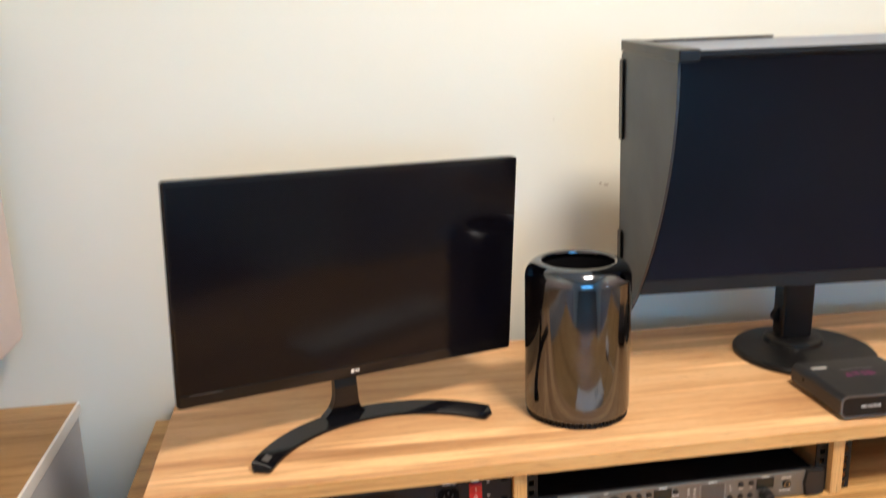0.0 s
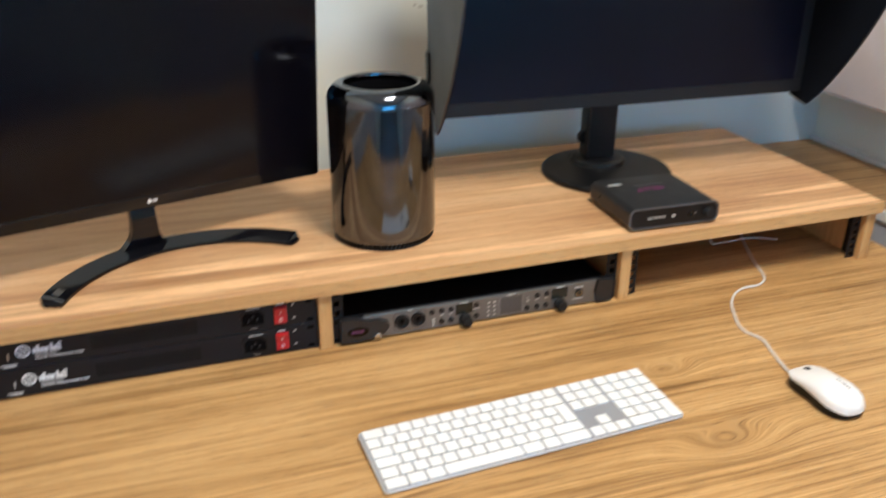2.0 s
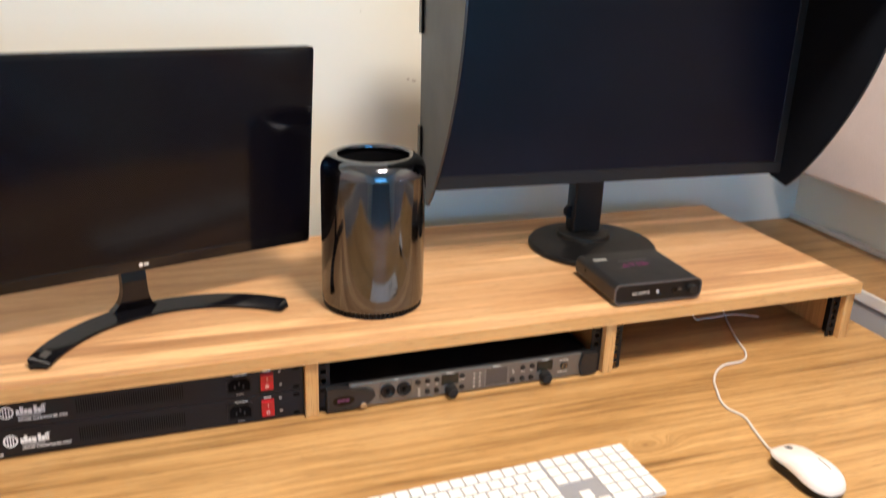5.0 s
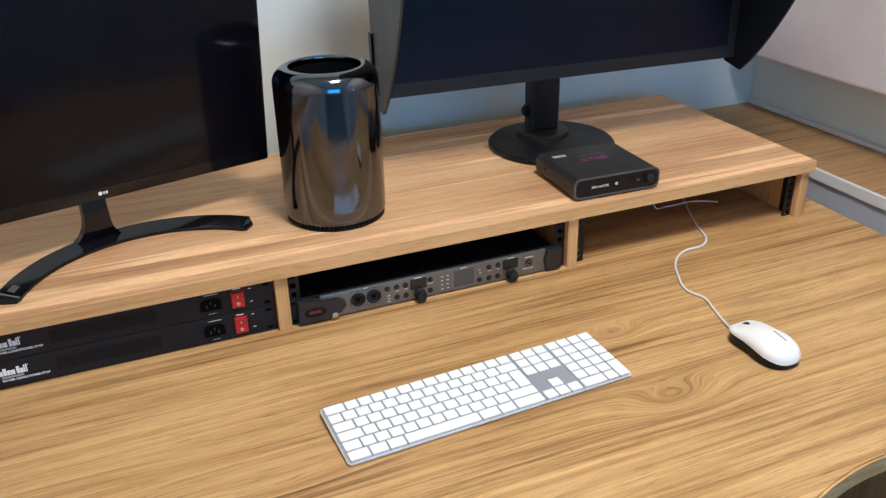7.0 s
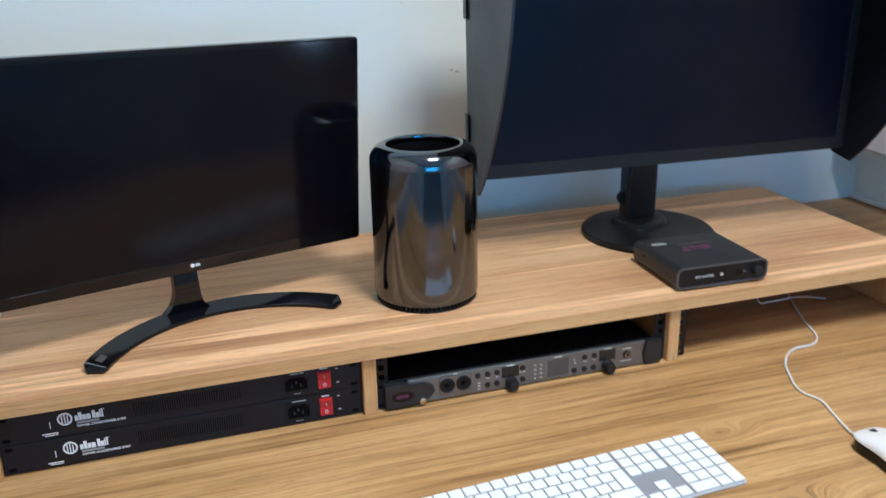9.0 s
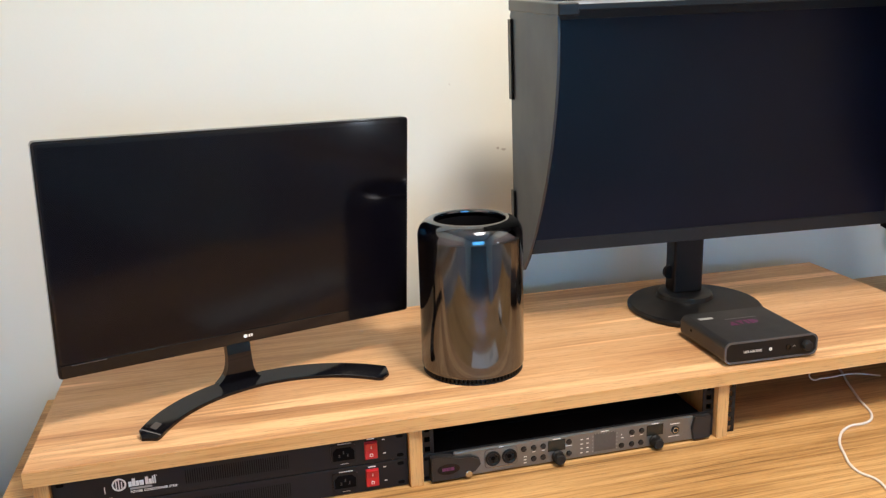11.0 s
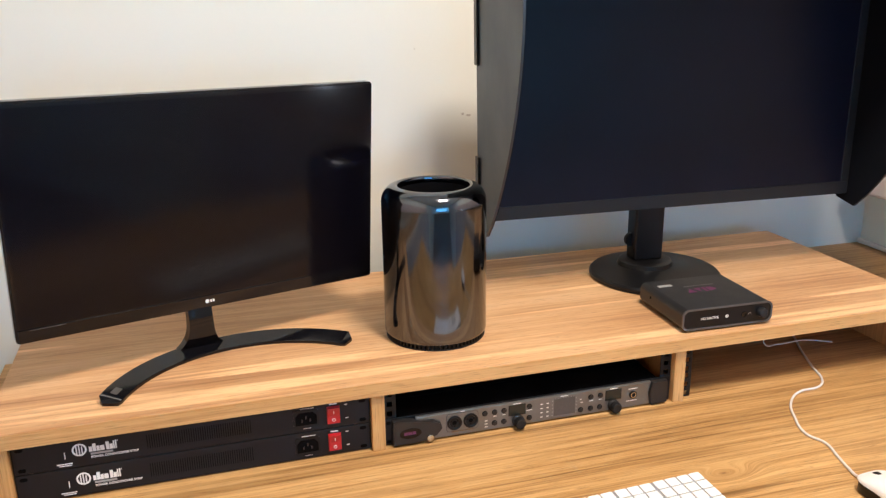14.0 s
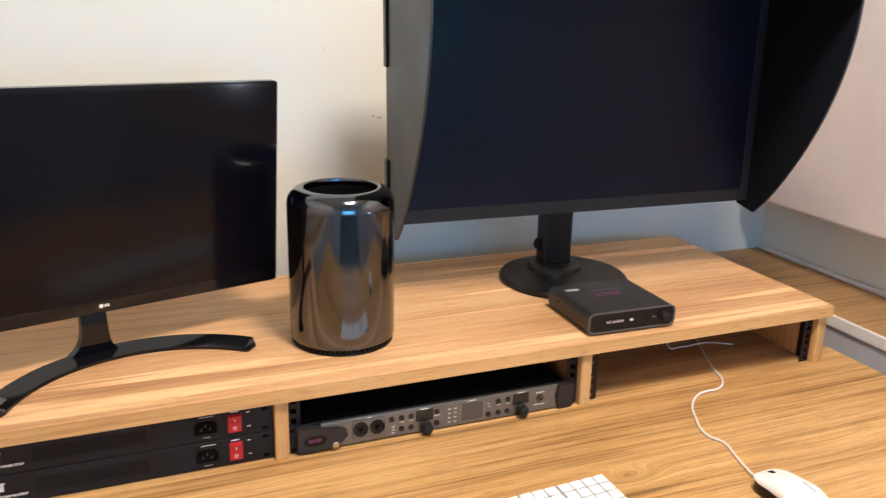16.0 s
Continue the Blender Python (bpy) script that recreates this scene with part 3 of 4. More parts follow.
def audio_interface(m):
    t = thing("audio_interface", m, "grey one-unit rack audio interface with black knobs", "audio interface")
    # chassis near-black, with an added dark sheet above it, as the bay's shade
    part("chassis", box(0.022, 0.460, 0.004, 0.40, 0.001, 0.0425, 0.001), M_HOLE_SHADE, t)
    part("bay_shade_sheet", box(0.024, 0.458, 0.06, 0.40, 0.0440, 0.0455), M_HOLE_SHADE, t)
    part("mounting_plate", box(0.0, 0.4826, 0.001, 0.0038, 0.0006, 0.0432, 0.0005), M_RACK, t)
    part("faceplate", box(0.046, 0.444, -0.0050, 0.0008, 0.0015, 0.0425, 0.0015), M_STEEL, t)
    # left badge with a wavy end
    out = [(0.010, 0.002), (0.046, 0.002), (0.062, 0.004), (0.078, 0.010), (0.0865, 0.020), (0.084, 0.0300), (0.072, 0.0360), (0.054, 0.0365), (0.040, 0.0405), (0.026, 0.0425), (0.010, 0.0420)]
    part("badge", moved(prism(out, 0, 0.011, 0.0015), pose(0, 0.0005, 0, 90)), M_BADGE, t, "dark wavy end cap")
    part("badge_emblem", moved(prism([(0.017 * math.cos(a * math.pi / 16), 0.0085 * math.sin(a * math.pi / 16)) for a in range(32)], 0, 0.0008, 0.0003), front(0.036, 0.0205, -0.0105)), M_BLACK_GLOSS, t)
    bm = bmesh.new()
    for x0, x1, z0, z1 in ((0.026, 0.031, 0.0185, 0.0235), (0.0318, 0.0358, 0.0185, 0.0235), (0.0366, 0.0382, 0.0185, 0.0235), (0.0390, 0.0445, 0.0185, 0.0235)):
        box(x0, x1, -0.0117, -0.0112, z0, z1, bm=bm)
    part("emblem_mark", bm, M_PURPLE, t)
    out = [(0.444, 0.0015), (0.4726, 0.003), (0.4726, 0.0415), (0.444, 0.0425), (0.4395, 0.022)]
    part("end_cap", moved(prism(out, 0, 0.010, 0.0012), pose(0, 0.0005, 0, 90)), M_BADGE, t, "dark end cap")
    part("power_button", moved(disc(0.0055, 0.0032, 0.0008), front(0.0665, 0.0085, -0.0102)), M_CHROME, t, "round pale power button")
    plate = part("input_plate", moved(prism(rounded(0.052, 0.031, 0.0055), 0, 0.0010, 0.0003), front(0.1195, 0.0245, -0.0050)), M_METER, t, "grey rounded input frame")
    # thin bright strip added as the highlight along the frame's lower edge
    part("frame_shine", moved(prism(rounded(0.036, 0.0014, 0.0006), 0, 0.0004), front(0.1195, 0.0088, -0.0052)), M_CHROME, plate, "highlight on the lower frame edge, made as a bright strip")
    part("inner_plate", moved(prism(rounded(0.0495, 0.0285, 0.0045), 0.0010, 0.0013), front(0.1195, 0.0245, -0.0050)), M_STEEL, plate)
    for x in (0.1065, 0.1325):
        jack = part("combo_jack", moved(lathe([(0.0118, 0), (0.0118, 0.0022), (0.0105, 0.0028), (0.0088, 0.0022), (0.0080, 0.0006), (0, 0.0006)], 32), front(x, 0.0245, -0.0063)), M_BLACK_SATIN, t, smooth=True)
        part("socket", moved(lathe([(0, 0), (0.0036, 0.0), (0.0030, 0.0006), (0.0, 0.0007)], 20), front(x, 0.0245, -0.0070)), M_HOLE_SHADE, jack)
        bm = bmesh.new()
        for a in (30, 150, 270):
            joined(bm, moved(disc(0.0010, 0.0004, 0, 10), front(x + 0.0056 * math.cos(radians(a)), 0.0245 + 0.0056 * math.sin(radians(a)), -0.0069)))
        part("pins", bm, M_HOLE_SHADE, jack)
    buttons = [(0.1560, 0.0310), (0.1720, 0.0310), (0.1875, 0.0310), (0.1720, 0.0125), (0.1875, 0.0125), (0.2300, 0.0315), (0.2300, 0.0120),
               (0.3185, 0.0110), (0.3360, 0.0310), (0.3530, 0.0315), (0.3360, 0.0110), (0.3520, 0.0110)]
    for x, z in buttons:
        ring = part("button", moved(lathe([(0.0046, 0), (0.0044, 0.0010), (0.0038, 0.0010), (0.0036, 0.0004), (0, 0.0004)], 24), front(x, z, -0.0050)), M_BLACK_SATIN, t)
        part("button_cap", moved(disc(0.0032, 0.0018, 0.0006, 20), front(x, z, -0.0054)), M_BADGE, ring)
    for x in (0.1960, 0.3625):
        d = part("display", box(x, x + 0.027, -0.0058, -0.0050, 0.0205, 0.0372, 0.0003), M_LCD, t, "dark glass display")
        part("display_frame", box(x - 0.0008, x + 0.0278, -0.0054, -0.0050, 0.0197, 0.0380), M_BLACK_SATIN, d)
    for x in (0.2110, 0.3765):
        k = part("knob", moved(lathe([(0.0098, 0), (0.0098, 0.003), (0.0086, 0.0042), (0.0080, 0.014), (0.0070, 0.0155), (0, 0.0155)], 32), front(x, 0.0105, -0.0050)), M_BLACK_MATT, t, "black rotary knob", smooth=True)
        bm = bmesh.new()
        for i in range(18):
            a = 2 * math.pi * i / 18
            joined(bm, moved(box(-0.0005, 0.0005, 0.0080, 0.0090, 0.0045, 0.0135), front(x, 0.0105, -0.0050) @ Matrix.Rotation(a, 4, "Z")))
        part("grip", bm, M_BLACK_MATT, k)
    hp = part("headphone_jack", moved(lathe([(0.0068, 0), (0.0066, 0.0020), (0.0046, 0.0022), (0.0034, 0.0004), (0, 0.0003)], 28), front(0.4115, 0.0235, -0.0050)), M_BLACK_SATIN, t, smooth=True)
    part("nut", moved(lathe([(0.0048, 0.0020), (0.0047, 0.0028), (0.0036, 0.0028), (0.0034, 0.0020)], 24), front(0.4115, 0.0235, -0.0050)), M_CHROME, hp)
    part("meter_panel", box(0.2720, 0.3085, -0.0053, -0.0050, 0.0075, 0.0385, 0.0001), M_METER, t, "grey meter window")
    leds = bmesh.new()
    for i in range(8):
        box(0.2735 + i * 0.0045, 0.2753 + i * 0.0045, -0.0056, -0.0052, 0.0372, 0.0381, bm=leds)
    for i in range(5):
        for x in (0.2690, 0.3100):
            box(x, x + 0.0012, -0.0056, -0.0050, 0.008 + i * 0.0062, 0.0096 + i * 0.0062, bm=leds)
    part("meter_lamps", leds, M_PRINT_DIM, t)
    rows = []
    for i in range(4):
        rows += [(0.2490, 0.0085 + i * 0.0075, 0.0040, 0.0016), (0.2590, 0.0085 + i * 0.0075, 0.0040, 0.0016)]
    for i in range(3):
        rows.append((0.1560, 0.0070 + i * 0.0052, 0.0045, 0.0014))
    rows += [(0.2030, 0.0388, 0.013, 0.0014), (0.3700, 0.0388, 0.013, 0.0014), (0.2830, 0.0395, 0.013, 0.0013), (0.1700, 0.0235, 0.005, 0.0012), (0.1850, 0.0235, 0.005, 0.0012),
             (0.2250, 0.0245, 0.010, 0.0012), (0.3330, 0.0238, 0.007, 0.0012), (0.3500, 0.0238, 0.005, 0.0012), (0.4030, 0.0335, 0.016, 0.0014), (0.4000, 0.0125, 0.019, 0.0013),
             (0.3170, 0.0290, 0.0025, 0.0014), (0.3180, 0.0235, 0.004, 0.0013), (0.1165, 0.0405, 0.007, 0.0011)]
    bars("print_bar", rows, -0.0051, M_PRINT, t)
    for x in (0.0030, 0.4740):
        for z in (0.0055, 0.0365):
            part("mounting_slot", moved(prism(rounded(0.0075, 0.005, 0.0024), 0, 0.0005), front(x + 0.002, z, 0.001)), M_HOLE_SHADE, t)
    return t


audio_interface(pose(0.0217, 0.0085, DESK + 0.0012))


# ---- cylinder computer ----
def cylinder_computer(m):
    t = thing("cylinder_computer", m, "polished dark metal cylinder computer with open top", "computer")
    R, H = 0.0835, 0.251
    prof = [(R - 0.004, 0.0092), (R - 0.0012, 0.0106), (R, 0.0135), (R, 0.0145), (R, H - 0.027), (R, H - 0.026)]
    for i in range(1, 10):
        a = math.pi / 2 * i / 9
        prof.append((R - 0.0225 + 0.0225 * math.cos(a), H - 0.026 + 0.026 * math.sin(a)))
    prof += [(R - 0.0245, H), (R - 0.0262, H - 0.0012), (R - 0.0270, H - 0.004), (R - 0.0272, H - 0.010)]
    part("shell", lathe(prof, 128), M_SMOKE, t, smooth=True)
    part("bore", lathe([(R - 0.0272, H - 0.0101), (R - 0.0285, 0.09), (0.0, 0.09)], 64), M_HOLE_SHADE, t, "dark matt inner bore", smooth=True)
    part("fan_hub", lathe([(R - 0.0273, 0.10), (0.036, 0.10), (0.033, 0.125), (0.020, 0.132), (0, 0.133)], 64), M_BLACK_SATIN, t, smooth=True)
    part("base", lathe([(0, 0), (R - 0.012, 0), (R - 0.009, 0.002), (R - 0.009, 0.0093), (0, 0.0093)], 96), M_BLACK_MATT, t)
    tooth = box(R - 0.0088, R - 0.0030, -0.0013, 0.0013, 0.0022, 0.0090)
    bm = bmesh.new()
    for i in range(72):
        joined(bm, moved(tooth.copy(), Matrix.Rotation(2 * math.pi * i / 72, 4, "Z")))
    tooth.free()
    part("vent_ring", bm, M_BLACK_SATIN, t, "ring of small black vent fins")
    part("foot_ring", lathe([(R - 0.010, 0.0004), (R - 0.0028, 0.0004), (R - 0.0022, 0.0012), (R - 0.0028, 0.0021), (R - 0.010, 0.0021)], 96), M_BLACK_SATIN, t)
    return t


cylinder_computer(pose(0.142, 0.148, SHELF))


# ---- small monitor on an arc stand ----
def arc_monitor(m):
    t = thing("arc_stand_monitor", m, "black flat monitor switched off on an arc-shaped stand", "monitor")
    W, H, Z0 = 0.5604, 0.3337, 0.0757
    tilt = Matrix.Translation((0.0026, 0.0116, Z0)) @ pose(0, 0, 0, 2.8, 1.3, 0.7)

    def tilted(bm):
        return moved(bm, tilt)
    body = moved(prism(rounded(W, H, 0.006), 0, 0.020, 0.003, 3), Matrix.Translation((0, 0.011, H / 2)) @ pose(0, 0, 0, 90))
    part("housing", tilted(body), M_BLACK_GLOSS, t, smooth=True)
    back = moved(prism(rounded(W * 0.8, H * 0.7, 0.03), 0, 0.022, 0.008, 3), Matrix.Translation((0, 0.032, H / 2 - 0.01)) @ pose(0, 0, 0, 90))
    part("back_cover", tilted(back), M_BLACK_SATIN, t, smooth=True)
    part("screen", tilted(box(-W / 2 + 0.0065, W / 2 - 0.0065, -0.0094, -0.0088, 0.0235, H - 0.0085)), M_SCREEN_A, t, "dark matt glass panel")
    part("chin", tilted(box(-W / 2 + 0.003, W / 2 - 0.003, -0.0110, -0.0092, 0.0030, 0.0215, 0.0008)), M_BLACK_GLOSS, t, "glossy black chin strip")
    bm = moved(lathe([(0, 0), (0.0040, 0), (0.0040, 0.0003), (0, 0.0004)], 24), front(-0.012, 0.0125, -0.0111))
    box(-0.0060, -0.0030, -0.0114, -0.0110, 0.0098, 0.0152, bm=bm)
    box(-0.0016, 0.0022, -0.0114, -0.0110, 0.0098, 0.0152, bm=bm)
    moved(bm, Matrix.Translation((-0.006, 0, 0.0125)) @ Matrix.Diagonal((0.8, 1, 0.8, 1)) @ Matrix.Translation((0.005, 0, -0.0125)))
    part("maker_mark", tilted(bm), M_PRINT, t, "small pale maker mark")
    bars_bm = box(-0.262, -0.215, -0.0112, -0.0109, 0.0195, 0.0203)
    part("corner_print", tilted(bars_bm), M_METER, t)
    # neck: a curved upright web that flows into the foot
    bm = bmesh.new()
    rows = []
    for i in range(15):
        s = (i / 14) ** 1.6
        hw = 0.0185 + 0.017 * (1 - s) ** 5
        yc = 0.016 - 0.010 * math.sin(math.pi * s) + 0.006 * (1 - s)
        z = 0.010 + s * 0.080
        rows.append([bm.verts.new((x - 0.020, y, z)) for x, y in ((-hw, yc - 0.007), (hw, yc - 0.007), (hw, yc + 0.009), (-hw, yc + 0.009))])
    for a, b in zip(rows, rows[1:]):
        for i in range(4):
            bm.faces.new((a[i], a[(i + 1) % 4], b[(i + 1) % 4], b[i]))
    bm.faces.new(rows[0]), bm.faces.new(rows[-1])
    part("neck", bm, M_BLACK_GLOSS, t, smooth=True)
    # arc foot
    Rm, hwid, half = 0.222, 0.0155, 55.0
    bm = bmesh.new()
    secs = []
    n = 40
    for i in range(n + 1):
        a = radians(90 + half - 2 * half * i / n)
        sec = []
        for dr, z in ((-hwid, 0.0), (hwid, 0.0), (hwid, 0.0125), (hwid - 0.0012, 0.0135), (-hwid + 0.0010, 0.0052), (-hwid, 0.0042)):
            r = Rm + dr
            sec.append(bm.verts.new((r * math.cos(a), r * math.sin(a) - Rm + 0.012, z)))
        secs.append(sec)
    for a, b in zip(secs, secs[1:]):
        for i in range(6):
            bm.faces.new((a[i], a[(i + 1) % 6], b[(i + 1) % 6], b[i]))
    for sec, at in ((secs[0], radians(90 + half + 2.0)), (secs[-1], radians(90 - half - 2.0))):
        tip = [bm.verts.new(((Rm + dr) * math.cos(at), (Rm + dr) * math.sin(at) - Rm + 0.012, z)) for dr, z in ((-hwid * 0.8, 0), (hwid * 0.6, 0), (hwid * 0.6, 0.004), (-hwid * 0.8, 0.004))]
        bm.faces.new((sec[0], sec[1], tip[1], tip[0]))
        bm.faces.new((sec[1], sec[2], tip[2], tip[1]))
        bm.faces.new((sec[2], sec[3], sec[4], sec[5], tip[3], tip[2]))
        bm.faces.new((sec[5], sec[0], tip[0], tip[3]))
        bm.faces.new(tip)
    part("foot", bm, M_BLACK_GLOSS, t, smooth=True)
    bm = box(-0.009, 0.009, -0.005, 0.005, 0, 0.0003)
    a = radians(90 + half - 5)
    moved(bm, Matrix.Translation((Rm * math.cos(a), Rm * math.sin(a) - Rm + 0.012, 0.0098)) @ Matrix.Rotation(a - math.pi / 2, 4, "Z") @ Matrix.Rotation(math.atan2(0.0083, 0.0288), 4, "X"))
    part("sticker", bm, M_METER, t, "small grey sticker")
    return t


arc_monitor(pose(-0.208, 0.176, SHELF, 0, 0, 17.3))


# ---- large hooded monitor ----
def hooded_monitor(m):
    t = thing("hooded_monitor", m, "large black monitor switched off with a shading hood", "monitor")
    W, Z0, Z1 = 0.722, 0.156, 0.570
    part("base", lathe([(0, 0), (0.122, 0), (0.126, 0.003), (0.126, 0.008), (0.122, 0.012), (0.050, 0.0165), (0, 0.0170)], 72), M_BLACK_SATIN, t, "round black foot plate", smooth=True)
    part("collar", moved(lathe([(0.0, 0.012), (0.056, 0.012), (0.052, 0.024), (0.045, 0.028), (0, 0.028)], 48), Matrix.Translation((-0.006, 0.03, 0))), M_BLACK_SATIN, t, smooth=True)
    col = part("column", box(-0.037, 0.023, 0.013, 0.055, 0.026, 0.37, 0.006, 3), M_BLACK_SATIN, t, "black height-adjusting column", smooth=True)
    part("cable_clip", moved(lathe([(0, -0.006), (0.012, -0.006), (0.014, -0.004), (0.014, 0.004), (0.012, 0.006), (0, 0.006)], 24), Matrix.Translation((-0.036, 0.034, 0.066)) @ pose(0, 0, 0, 90)), M_BLACK_SATIN, col)
    off = 0.0
    x0, x1 = off - W / 2, off + W / 2
    yf = -0.060
    part("housing", box(x0, x1, yf + 0.004, yf + 0.060, Z0, Z1, 0.006, 3), M_BLACK_SATIN, t, smooth=True)
    part("mount", box(-0.06, 0.06, yf + 0.061, 0.012, 0.26, 0.36, 0.003), M_BLACK_SATIN, t)
    bez = 0.0165
    bm = box(x0, x1, yf, yf + 0.0038, Z0, Z0 + 0.024, 0.0012)
    box(x0, x1, yf, yf + 0.0038, Z1 - bez, Z1, 0.0012, bm=bm)
    box(x0, x0 + bez, yf, yf + 0.0038, Z0 + 0.0241, Z1 - bez - 0.0001, 0.0012, bm=bm)
    box(x1 - bez, x1, yf, yf + 0.0038, Z0 + 0.0241, Z1 - bez - 0.0001, 0.0012, bm=bm)
    part("bezel", bm, M_BLACK_MATT, t, "matt black screen frame")
    part("screen", box(x0 + bez, x1 - bez, yf + 0.0022, yf + 0.0037, Z0 + 0.0242, Z1 - bez - 0.0002), M_SCREEN_B, t, "dark matt panel")

    def side(x, sgn):
        """A hood cheek, deep at the top and swept back to the foot."""
        prof = [(yf + 0.030, Z0 - 0.012), (yf - 0.022, Z0 - 0.020)]
        for i in range(1, 17):
            s = i / 16
            depth = 0.022 + 0.205 * math.sin(math.pi / 2 * min(1.0, s * 1.05)) ** 0.85
            prof.append((yf - depth, Z0 - 0.020 + (Z1 - Z0 + 0.012) * s))
        prof += [(yf - 0.230, Z1 + 0.0035), (yf + 0.030, Z1 + 0.012)]
        bm = bmesh.new()
        a = [bm.verts.new((x, y, z)) for y, z in prof]
        b = [bm.verts.new((x + 0.004 * sgn, y, z)) for y, z in prof]
        bm.faces.new(a), bm.faces.new(b)
        for i in range(len(a)):
            j = (i + 1) % len(a)
            bm.faces.new((a[i], a[j], b[j], b[i]))
        return bm
    for x, s in ((x0 - 0.001, -1), (x1 + 0.001, 1)):
        cheek = part("hood_cheek", side(x, s), M_HOOD, t, "dark grey hood side panel")
        inner = side(x - 0.0012 * s, s * 0.25)
        part("flock_lining", inner, M_HOOD_IN, cheek)
        xa, xb = sorted((x + 0.0045 * s, x + 0.0085 * s))
        for z0, z1 in ((Z0 + 0.270, Z0 + 0.402), (Z0 + 0.013, Z0 + 0.113)):
            part("clip", box(xa, xb, yf + 0.016, yf + 0.034, z0, z1, 0.001), M_BLACK_SATIN, cheek)
    bm = bmesh.new()
    secs = [((x0 - 0.005, yf + 0.030, Z1 + 0.013), (x1 + 0.005, yf + 0.030, Z1 + 0.013)), ((x0 - 0.005, yf - 0.236, Z1 + 0.0023), (x1 + 0.005, yf - 0.236, Z1 + 0.0023))]
    up = [bm.verts.new(p) for pair in secs for p in pair]
    dn = [bm.verts.new((x, y, z - 0.004)) for x, y, z in [p for pair in secs for p in pair]]
    order = (0, 1, 3, 2)
    bm.faces.new([up[i] for i in order]), bm.faces.new([dn[i] for i in order])
    for k in range(4):
        i, j = order[k], order[(k + 1) % 4]
        bm.faces.new((up[i], up[j], dn[j], dn[i]))
    roof = part("hood_roof", bm, M_HOOD_TOP_SHEEN, t, "dark grey hood top panel with a bluish sheen in its colour")
    part("front_lip", box(x0 - 0.004, x1 + 0.004, yf - 0.2385, yf - 0.2362, Z1 - 0.0048, Z1 + 0.0032, 0.0008), M_BLACK_SATIN, roof)
    for xa, xb in ((x0 + 0.015, x0 + 0.245), (x1 - 0.225, x1 - 0.03)):
        part("clip", box(xa, xb, yf + 0.016, yf + 0.034, Z1 + 0.0135, Z1 + 0.0175, 0.0008), M_BLACK_SATIN, roof)
    for xa, xb in ((x0 - 0.008, x0 + 0.022), (x1 - 0.022, x1 + 0.008)):
        part("corner_bracket", moved(box(xa, xb, yf - 0.240, yf + 0.032, -0.013, 0.0045, 0.002), Matrix.Translation((0, 0, Z1 + 0.0125)) @ Matrix(((1, 0, 0, 0), (0, 1, 0, 0), (0, 0.0495, 1, 0.0034), (0, 0, 0, 1)))), M_BLACK_SATIN, roof, "black corner bracket")
    lean = Matrix.Translation((0, 0, 0.365 - 0.0035)) @ pose(0, 0, 0, 0, -0.6) @ Matrix.Translation((0, 0, -0.365))
    for ob in t.children:
        if ob.name.split(".")[0] not in ("base", "collar", "column"):
            ob.matrix_basis = lean
    return t


hooded_monitor(pose(0.630, 0.288, SHELF, 0, 0, -4.4))


